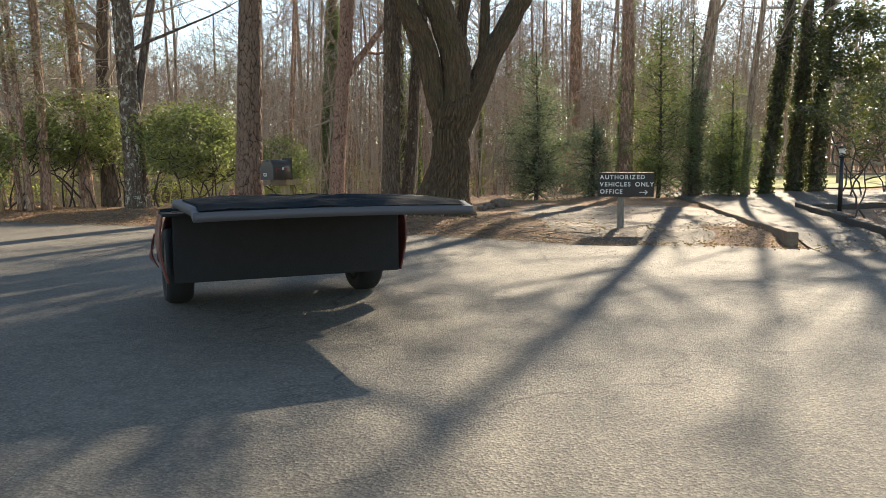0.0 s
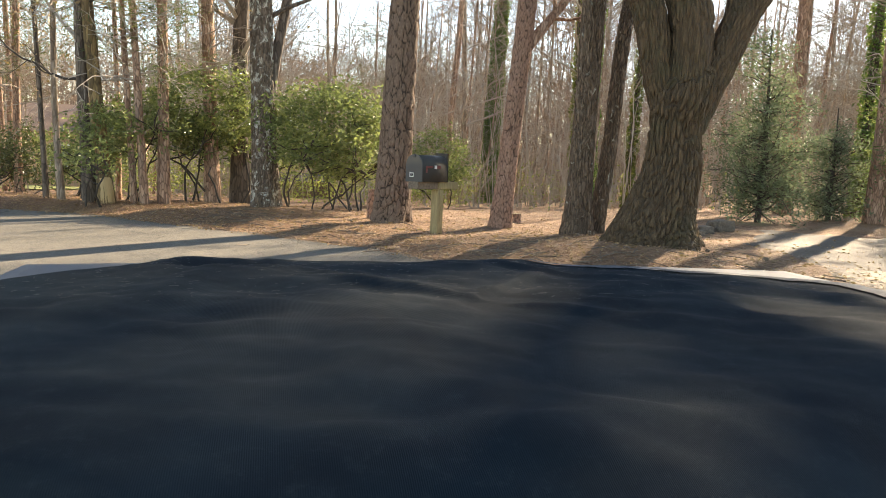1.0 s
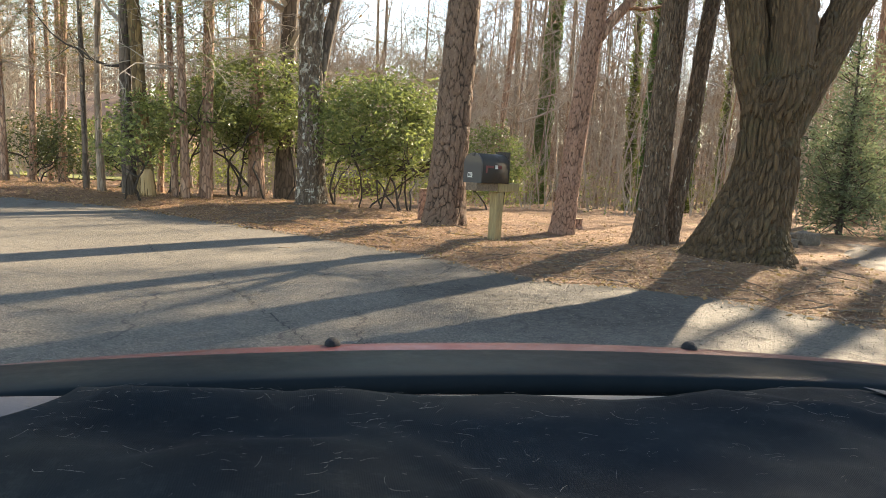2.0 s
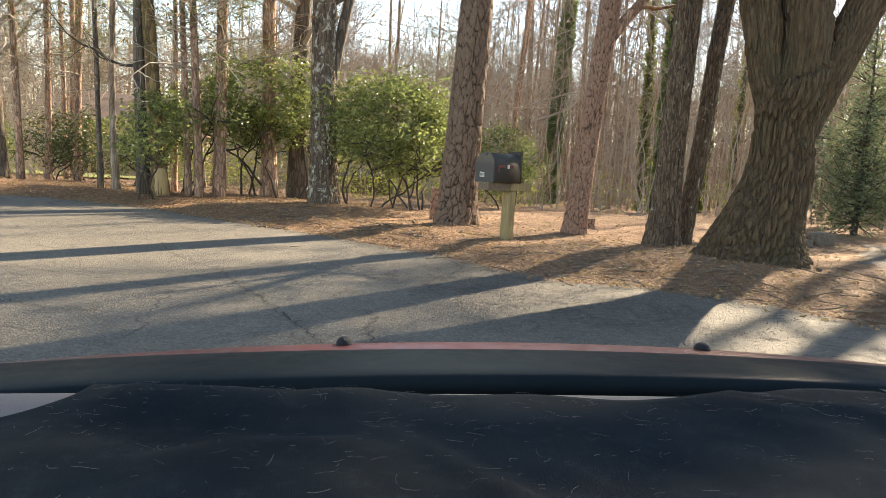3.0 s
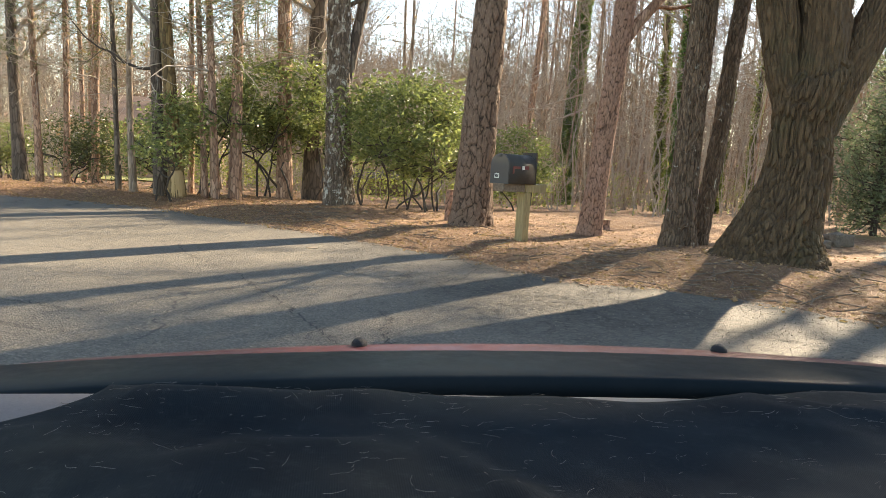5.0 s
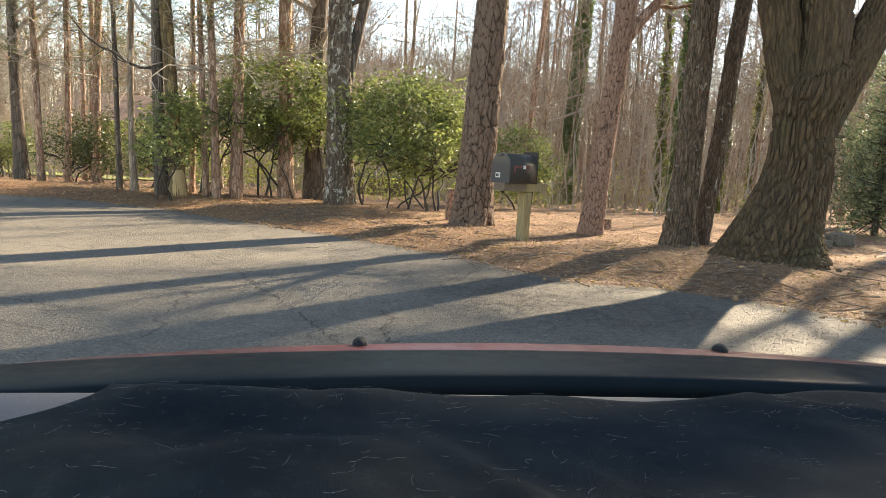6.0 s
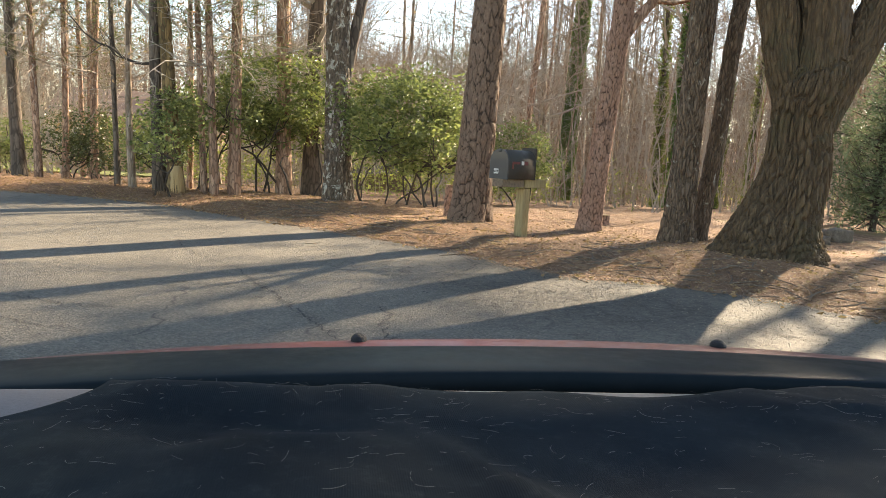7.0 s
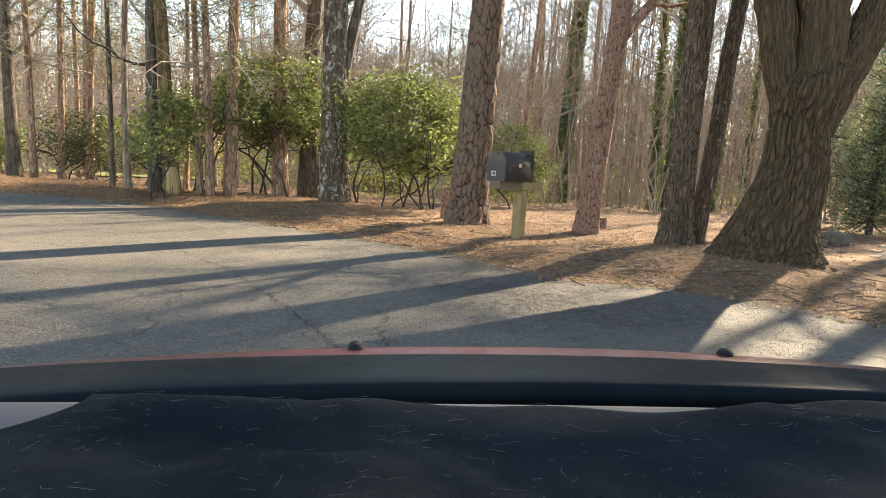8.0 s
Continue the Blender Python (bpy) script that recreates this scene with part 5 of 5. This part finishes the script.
def stone(name, x, y, sx, sy, sz, seed, label, mat=ROCK):
    bm = bmesh.new()
    bmesh.ops.create_icosphere(bm, subdivisions=4, radius=1)
    for v in bm.verts:
        c = v.co.copy()
        k = max(abs(c.x), abs(c.y), abs(c.z))
        c = c.lerp(c / k * 0.85, 0.55)
        c *= 1 + 0.16 * noise.noise(c * 1.8 + Vector((seed, 0, 0))) + 0.05 * noise.noise(c * 6 + Vector((seed, 2, 0)))
        v.co = Vector((c.x * sx, c.y * sy, c.z * sz))
    ob = part(name, bm, mat)
    ob.matrix_world = pose(x, y, gz(x, y) + sz * 0.45, 0, 0, 20 * seed)
    return tagged(ob, label, "stone")


stone("stone", 5.92, 10.5, 0.24, 0.18, 0.15, 1, "rough grey-brown stone half sunk in litter")
stone("stone", 5.52, 10.15, 0.15, 0.14, 0.09, 4, "small rough stone beside a larger one")
stone("stone", 5.25, 9.8, 0.12, 0.10, 0.07, 6, "small rough stone beside a larger one")


def stump(x, y, r, h):
    ob = thing("tree_stump", "short sawn reddish stump beside a leaning pine", "stump", pose(x, y, gz(x, y)))
    bark_trunk("bole", lambda q: (0, 0), lambda q, a: r * (1 + 0.3 * math.exp(-max(0, q) * 12)), h, RED_BARK, ob, 28, 24, 0.01, 16, 8, 3.5, 2.0, z0=-0.08)
    part("sawn_top", cyl_bm(r * 0.99, r * 0.97, 0.01, 28, (0, 0, h - 0.006)), POSTWOOD, ob, smooth=False)


stump(2.5, 11.4, 0.075, 0.16)
stump(-0.12, 11.0, 0.06, 0.5)


def rail_fence():
    ob = thing("rail_fence", "weathered split-rail fence beyond the drive", "fence", pose(0, 0, 0))
    a, b = Vector((21.5, 27.0, 0)), Vector((40.0, 19.0, 0))
    n = 9
    for i in range(n + 1):
        p = a.lerp(b, i / n)
        part("post", worn(box_bm(0.15, 0.15, 1.25, 0.02, (p.x, p.y, gz(p.x, p.y) + 0.5)), 0.01, 3), GREYWOOD, ob, smooth=False)
        if i < n:
            q = a.lerp(b, (i + 1) / n)
            d = q - p
            for h in (0.45, 0.95):
                m = (p + q) / 2
                part("rail", worn(box_bm(d.length + 0.1, 0.09, 0.13, 0.015, (m.x, m.y, gz(m.x, m.y) + h), None, pose(0, 0, 0, 0, 0, math.degrees(math.atan2(d.y, d.x)))), 0.01, 2), GREYWOOD, ob, smooth=False)


rail_fence()


def lawn(name, x0, x1, y0, y1, label):
    xs = np.linspace(x0, x1, 40)
    ob = sheet(name, xs, lambda x: np.linspace(y0 + 0.4 * math.sin(x), y1 + 0.6 * math.sin(x * 0.7), 40), 40, lambda X, Y: ground_z(X, Y) + 0.05, GRASS)
    return tagged(ob, label, "lawn", kind="structure")


lawn("lawn_right", 19.0, 60.0, 18.5, 45.0, "sunlit yellow-green winter lawn beyond the drive")
lawn("lawn_left", -40.0, -12.0, 24.5, 52.0, "pale winter lawn beyond the pines")


def house():
    ob = thing("far_house", "peach-coloured house with a brown shingle roof seen through trees", "house", pose(-19.5, 45, gz(-19.5, 45), 0, 0, 15))
    part("wall", box_bm(9, 6, 3.4, 0.02, (0, 0, 1.6)), PEACH, ob, smooth=False)
    bm = bmesh.new()
    v = [bm.verts.new(p) for p in ((-4.9, -3.5, 3.2), (4.9, -3.5, 3.2), (4.9, 3.5, 3.2), (-4.9, 3.5, 3.2), (-4.9, 0, 4.9), (4.9, 0, 4.9))]
    for f in ((0, 1, 5, 4), (2, 3, 4, 5), (0, 4, 3), (1, 2, 5), (0, 3, 2, 1)):
        bm.faces.new([v[i] for i in f])
    part("roof", bm, ROOFING, ob, smooth=False)
    for x in (-3, 0, 3):
        w = part("window", box_bm(1.1, 0.06, 1.3, 0.01, (x, -3.02, 1.9)), STICKER, ob, "white-framed window", smooth=False)
        part("pane", box_bm(0.9, 0.03, 1.1, 0, (x, -3.05, 1.9)), MAILDOOR, w, smooth=False)


house()


def hut():
    ob = thing("low_shed", "low brown shed with a flat pitched roof behind shrubs", "shed", pose(-3.4, 30.3, gz(-3.4, 30.3), 0, 0, 8))
    part("wall", box_bm(2.6, 1.8, 0.75, 0.02, (0, 0, 0.35)), ROOFING, ob, smooth=False)
    bm = bmesh.new()
    v = [bm.verts.new(p) for p in ((-1.5, -1.1, 0.72), (1.5, -1.1, 0.72), (1.5, 1.1, 0.72), (-1.5, 1.1, 0.72), (-1.5, 0, 1.05), (1.5, 0, 1.05))]
    for f in ((0, 1, 5, 4), (2, 3, 4, 5), (0, 4, 3), (1, 2, 5), (0, 3, 2, 1)):
        bm.faces.new([v[i] for i in f])
    part("roof", bm, DARKTIMBER, ob, smooth=False)


hut()


# ---- the parked car's front, as far as it is seen ----
CAR = pose(REST[0], REST[1], 0, 0, 0, 9.5)
car = thing("car_front", "front of a dark red car seen over its dashboard", "car", CAR)
EYE = REST[2]


def car_sheet(name, us, vs, height, mat, thick, label=""):
    """A shell over a grid in the car's own frame, with some thickness."""
    U, V = np.meshgrid(us, vs, indexing="ij")
    Z = EYE + height(U, V)
    n, m = U.shape
    top = np.stack([U, V, Z], -1).reshape(-1, 3)
    low = top - (0, 0, thick)
    i, j = np.meshgrid(np.arange(n - 1), np.arange(m - 1), indexing="ij")
    q = np.stack([i * m + j, (i + 1) * m + j, (i + 1) * m + j + 1, i * m + j + 1], -1).reshape(-1, 4)
    k = n * m
    rim = [r for r in range(m - 1)]
    sides = [[r, r + 1, k + r + 1, k + r] for r in rim] + [[(n - 1) * m + r + 1, (n - 1) * m + r, k + (n - 1) * m + r, k + (n - 1) * m + r + 1] for r in rim]
    sides += [[(r + 1) * m, r * m, k + r * m, k + (r + 1) * m] for r in range(n - 1)]
    sides += [[r * m + m - 1, (r + 1) * m + m - 1, k + (r + 1) * m + m - 1, k + r * m + m - 1] for r in range(n - 1)]
    return fast(name, np.concatenate([top, low]), np.concatenate([q, q[:, ::-1] + k, sides]), mat, car, label, smooth=True)


def crown(u):
    return -0.06 * ((u - 0.4) / 0.94) ** 2


def hood_height(u, v):
    return -0.285 + crown(u) - 0.02 * ((v - 1.14) / 0.1) ** 2 * (v < 1.14) - 0.33 * np.clip(v - 1.17, 0, 9) - 0.05 * ease(1.8, 2.15, v)


car_sheet("hood", np.linspace(-0.46, 1.26, 70), np.linspace(1.09, 2.15, 50), hood_height, HOODRED, 0.02, "dark red bonnet edge")
car_sheet("cowl", np.linspace(-0.52, 1.32, 70), np.linspace(0.92, 1.10, 24),
          lambda u, v: -0.262 + crown(u) * 0.8 - 0.017 * (v - 0.92) / 0.18 + 0.003 * np.sin((v - 0.92) / 0.18 * 3.1) - 0.006 * np.exp(-(v - 0.92) * 90), COWL, 0.03, "glossy black cowl panel below the windscreen")
car_sheet("gutter", np.linspace(-0.52, 1.32, 30), np.linspace(0.70, 0.95, 6), lambda u, v: -0.33 + 0 * u, RUBBER, 0.02, "black gap below the windscreen")
car_sheet("dashboard", np.linspace(-0.45, 1.25, 60), np.linspace(-0.50, 0.765, 40), lambda u, v: -0.223 - 0.02 * ease(0.70, 0.765, v) - 0.03 * (1 - ease(-0.50, -0.35, v)) - 0.01 * ((u - 0.35) / 0.8) ** 2, DASHGREY, 0.05, "pale grey dashboard plastic")
part("firewall", box_bm(1.70, 0.05, EYE - 0.58, 0.01, (0.4, 0.86, 0.26 + (EYE - 0.58) / 2)), RUBBER, car, "black bulkhead under the dashboard", smooth=False)


def fender(u, out):
    vs, zs = np.linspace(0.86, 2.12, 64), np.linspace(0, 1, 26)
    top = EYE + hood_height(np.full(64, u), np.maximum(vs, 1.1)) - 0.012
    verts, ok = [], []
    for v, t in zip(vs, top):
        for q in zs:
            z = 0.26 + (t - 0.26) * q
            verts.append((u + out * (0.05 * math.sin(q * 2.6) + 0.02), v, z))
    faces = []
    for i in range(63):
        for j in range(25):
            v, z = verts[i * 26 + j][1:]
            if math.hypot(v - 1.52, z - 0.31) > 0.345:
                faces.append((i * 26 + j, (i + 1) * 26 + j, (i + 1) * 26 + j + 1, i * 26 + j + 1))
    ob = fast("fender", verts, faces, HOODRED, car, smooth=True)
    so = ob.modifiers.new("thickness", "SOLIDIFY")
    so.thickness = 0.012


def wheel(u):
    w = part("wheel", cyl_bm(0.2, 0.2, 0.17, 28, (u - 0.085, 1.52, 0.312), pose(0, 0, 0, 0, 90, 0)), MAILBOX, car, "dull steel wheel")
    bm = bmesh.new()
    ring = [(0.19, -0.09), (0.27, -0.1), (0.295, -0.07), (0.30, 0.0), (0.295, 0.07), (0.27, 0.1), (0.19, 0.09)]
    loops = [[bm.verts.new((u + x, 1.52 + r * math.cos(a), 0.312 + r * math.sin(a))) for r, x in ring] for a in np.linspace(0, 2 * math.pi, 40, endpoint=False)]
    for i in range(40):
        for j in range(7):
            bm.faces.new((loops[i][j], loops[i][(j + 1) % 7], loops[(i + 1) % 40][(j + 1) % 7], loops[(i + 1) % 40][j]))
    bmesh.ops.recalc_face_normals(bm, faces=bm.faces)
    part("tyre", bm, RUBBER, w, "black rubber tyre")


fender(-0.46, -1)
fender(1.26, 1)
wheel(-0.37)
wheel(1.17)
part("bumper", worn(box_bm(1.76, 0.12, 0.24, 0.05, (0.4, 2.12, 0.38)), 0.004, 3), HOODRED, car, "dark red front bumper")
for u in (0.038, 0.63):
    bm = bmesh.new()
    bmesh.ops.create_uvsphere(bm, u_segments=18, v_segments=12, radius=0.0125)
    for v in bm.verts:
        v.co.z = v.co.z * 0.95
        v.co.y *= 1.3
    cyl_bm(0.015, 0.012, 0.012, 16, (0, 0, -0.014), None, bm)
    noz = part("washer_nozzle", bm, RUBBER, car, "small black washer nozzle")
    noz.location = (u, 1.17, EYE + float(hood_height(np.array(u), np.array(1.17))) - 0.001)


# the black cloth over the dashboard
def cloth_far(u):
    return 0.703 + 0.006 * math.sin(u * 19) + 0.004 * math.sin(u * 47 + 1) - 0.021 * float(ease(-0.03, 0.05, u) * (1 - ease(0.27, 0.37, u)))


def cloth():
    ob = thing("dash_cover", "black fabric cover flecked with pale hairs on a dashboard", "dash cover", CAR)
    nu, nv = 200, 160
    verts = []
    for i in range(nu):
        s = i / (nu - 1)
        for j in range(nv):
            t = j / (nv - 1)
            v = -0.48 + t * (cloth_far(-0.25 + 0.8 * s) + 0.48)
            ul = -0.42 + 0.22 * float(ease(0.40, 0.70, v))
            ur = 1.20 - 0.60 * float(ease(0.40, 0.72, v))
            u = ul + (ur - ul) * s
            p = Vector((u * 3.2, v * 3.2, 0))
            fold = 0.013 * noise.noise(p * 1.1) + 0.010 * noise.noise(Vector((u * 4 + v * 9, v * 3 - u * 6, 2)) * 1.3) + 0.0015 * noise.noise(p * 9)
            for cu, cv, tilt, wide, high in ((0.42, 0.35, 0.8, 0.022, 0.010), (0.30, 0.25, -1.4, 0.03, 0.008), (-0.1, 0.45, 0.3, 0.03, 0.007), (0.10, 0.5, -0.5, 0.018, 0.005), (0.6, 0.5, -0.9, 0.025, 0.009)):
                off = (u - cu) - tilt * (v - cv)
                fold += high * math.exp(-(off / wide) ** 2) * math.exp(-((v - cv) / 0.16) ** 2)
            fold += 0.008 * math.exp(-((u + 0.12) / 0.07) ** 2 - ((v - 0.66) / 0.06) ** 2) + 0.008 * math.exp(-((u - 0.03) / 0.035) ** 2 - ((v - 0.68) / 0.04) ** 2)
            slit = float(ease(-0.03, 0.05, u - 0.05) * (1 - ease(0.27, 0.37, u - 0.05)))
            fold *= 1 - 0.95 * slit * float(ease(0.81, 0.95, t))
            edge = max(0.0, 1 - min(s, 1 - s) * 22)
            lift = 0.010 + fold * (1 - 0.8 * edge) + 0.002 * math.sin(u * 33 + 2) * edge * (t > 0.9) - 0.005 * float(ease(0.86, 1.0, t))
            dash = -0.223 - 0.02 * float(ease(0.70, 0.765, v)) - 0.03 * (1 - float(ease(-0.50, -0.35, v))) - 0.01 * ((u - 0.35) / 0.8) ** 2
            z = EYE + dash + max(0.004, lift)
            verts.append((u, v, z))
    i, j = np.meshgrid(np.arange(nu - 1), np.arange(nv - 1), indexing="ij")
    f = np.stack([i * nv + j, (i + 1) * nv + j, (i + 1) * nv + j + 1, i * nv + j + 1], -1).reshape(-1, 4)
    sheet_ob = fast("fabric", verts, f, CLOTH, ob, smooth=True)
    so = sheet_ob.modifiers.new("thickness", "SOLIDIFY")
    so.thickness, so.offset = 0.003, -1
    # a woven tape sewn along the free side
    grid = np.array(verts).reshape(nu, nv, 3)
    tape = np.stack([grid[-9, 70:], grid[-1, 70:]], 0) + (0.004, 0, 0.003)
    n = tape.shape[1]
    fast("edge_tape", tape.reshape(-1, 3), [(k, k + 1, n + k + 1, n + k) for k in range(n - 1)], TAPE, ob, "grey woven edging tape", smooth=True)
    return ob, np.array(verts)


cover, cloth_pts = cloth()
rng = np.random.default_rng(77)
st = Strips()
for k in range(2300):
    p = cloth_pts[int(rng.integers(0, len(cloth_pts)))]
    if p[1] < 0.2:
        continue
    a = rng.normal() * 0.45 + (rng.uniform(0, 3.1) if rng.random() < 0.35 else 0)
    L = 0.003 + 0.018 * rng.random() ** 2.5
    c = rng.normal() * 0.55
    q = np.array([(p[0] + math.cos(a + c * s) * L * s, p[1] + math.sin(a + c * s) * L * s, p[2] + 0.0012 + 0.0012 * (0.5 + s) * rng.random()) for s in np.linspace(-0.5, 0.5, 5)])
    st.tube(q, np.full(5, 0.00006 + 0.00009 * rng.random()), 3)
hairs = st.done("lint_hairs", LINT)
hairs.matrix_world = CAR
tagged(hairs, "pale animal hairs strewn over black cloth", "lint", kind="stuff")

# ---- litter on the verge ----
rng = np.random.default_rng(5)
st = Strips()
n = 46000
x = rng.uniform(-9, 5.6, n)
s = rng.gamma(1.6, 1.1, n) - 0.35
y = np.interp(x, EDGE_X, EDGE_Y) + s
c = np.stack([x, y, np.maximum(ground_z(x, y), 0.012) + rng.uniform(0.004, 0.03, n)], -1)
a = rng.uniform(0, 2 * np.pi, n)
w = np.stack([np.cos(a), np.sin(a), rng.normal(size=n) * 0.18], -1)
sd = np.stack([-np.sin(a), np.cos(a), 0 * a], -1)
st.leaves(c, w, sd, rng.uniform(0.07, 0.15, n), np.full(n, 0.005), 0.1)
tagged(st.done("pine_straw", STRAW), "loose orange-brown pine needles on the verge", "pine straw", kind="stuff")
st = Strips()
n = 8000
x = rng.uniform(-12, 10, n)
y = np.interp(x, EDGE_X, EDGE_Y) + rng.gamma(1.5, 1.8, n) - 0.5
c = np.stack([x, y, np.maximum(ground_z(x, y), 0.012) + rng.uniform(0.008, 0.03, n)], -1)
w, sd = leaf_axes(rng, n, 0)
w[:, 2] *= 0.4
st.leaves(c, w, sd, rng.uniform(0.03, 0.07, n), rng.uniform(0.015, 0.035, n), 0.3)
tagged(st.done("fallen_leaves", DEADLEAF), "curled dry brown leaves on the verge", "fallen leaves", kind="stuff")
st = Strips()
n = 9000
x = rng.uniform(-4, 6.2, n)
y = np.interp(x, EDGE_X, EDGE_Y) + rng.gamma(1.5, 0.9, n) - 0.25
c = np.stack([x, y, np.maximum(ground_z(x, y), 0.012) + rng.uniform(0.006, 0.024, n)], -1)
w, sd = leaf_axes(rng, n, 0)
w[:, 2] *= 0.2
sd[:, 2] *= 0.3
st.leaves(c, w, sd, 0.02 + 0.07 * rng.random(n) ** 2, rng.uniform(0.008, 0.03, n), 0.1)
tagged(st.done("bark_chips", CHIP), "flakes of pale and dark bark on the verge", "bark chips", kind="stuff")
st = Strips()
for k in range(260):
    x = rng.uniform(-3, 5)
    y = float(np.interp(x, EDGE_X, EDGE_Y)) + rng.gamma(1.5, 0.8) - 0.1
    a = rng.uniform(0, 6.3)
    q, qq = limb(rng, (x, y, max(gz(x, y), 0.0) + 0.02), (math.cos(a), math.sin(a), 0), rng.uniform(0.12, 0.55), 0.008, 0.004, 5, 0.15, 0)
    q[:, 2] = np.maximum(ground_z(q[:, 0], q[:, 1]), 0.0) + 0.018
    st.tube(q, qq, 4)
tagged(st.done("fallen_twigs", TIMBER), "small broken twigs and bark chips on the verge", "fallen twigs", kind="stuff")


def pine_cone():
    bm = bmesh.new()
    bmesh.ops.create_icosphere(bm, subdivisions=3, radius=1)
    for v in bm.verts:
        a, z = math.atan2(v.co.y, v.co.x), v.co.z
        k = 1 + 0.22 * math.sin(8 * a + 9 * z) * math.cos(11 * z)
        v.co = Vector((v.co.x * 0.022 * k, v.co.y * 0.022 * k, z * 0.036))
    ob = part("pine_cone", bm, TIMBER, smooth=False)
    return tagged(ob, "dry brown pine cone lying in straw", "pine cone", "fallen pine cones")


rng = np.random.default_rng(9)
first = pine_cone()
for k in range(12):
    x = rng.uniform(-2.5, 5.0)
    y = float(np.interp(x, EDGE_X, EDGE_Y)) + rng.uniform(0.3, 3.2)
    m = pose(x, y, gz(x, y) + 0.018, 90 + rng.normal() * 15, 0, rng.uniform(0, 360))
    if k == 0:
        first.matrix_world = m
    else:
        copy_thing(first, m)

strip = part("bark_strip", worn(box_bm(0.13, 0.035, 0.012, 0.003), 0.004, 20), CHIP, smooth=False)
strip.matrix_world = pose(-1.52, 6.93, 0.02, 0, 0, 15)
tagged(strip, "pale strip of bark lying on the asphalt", "bark strip")
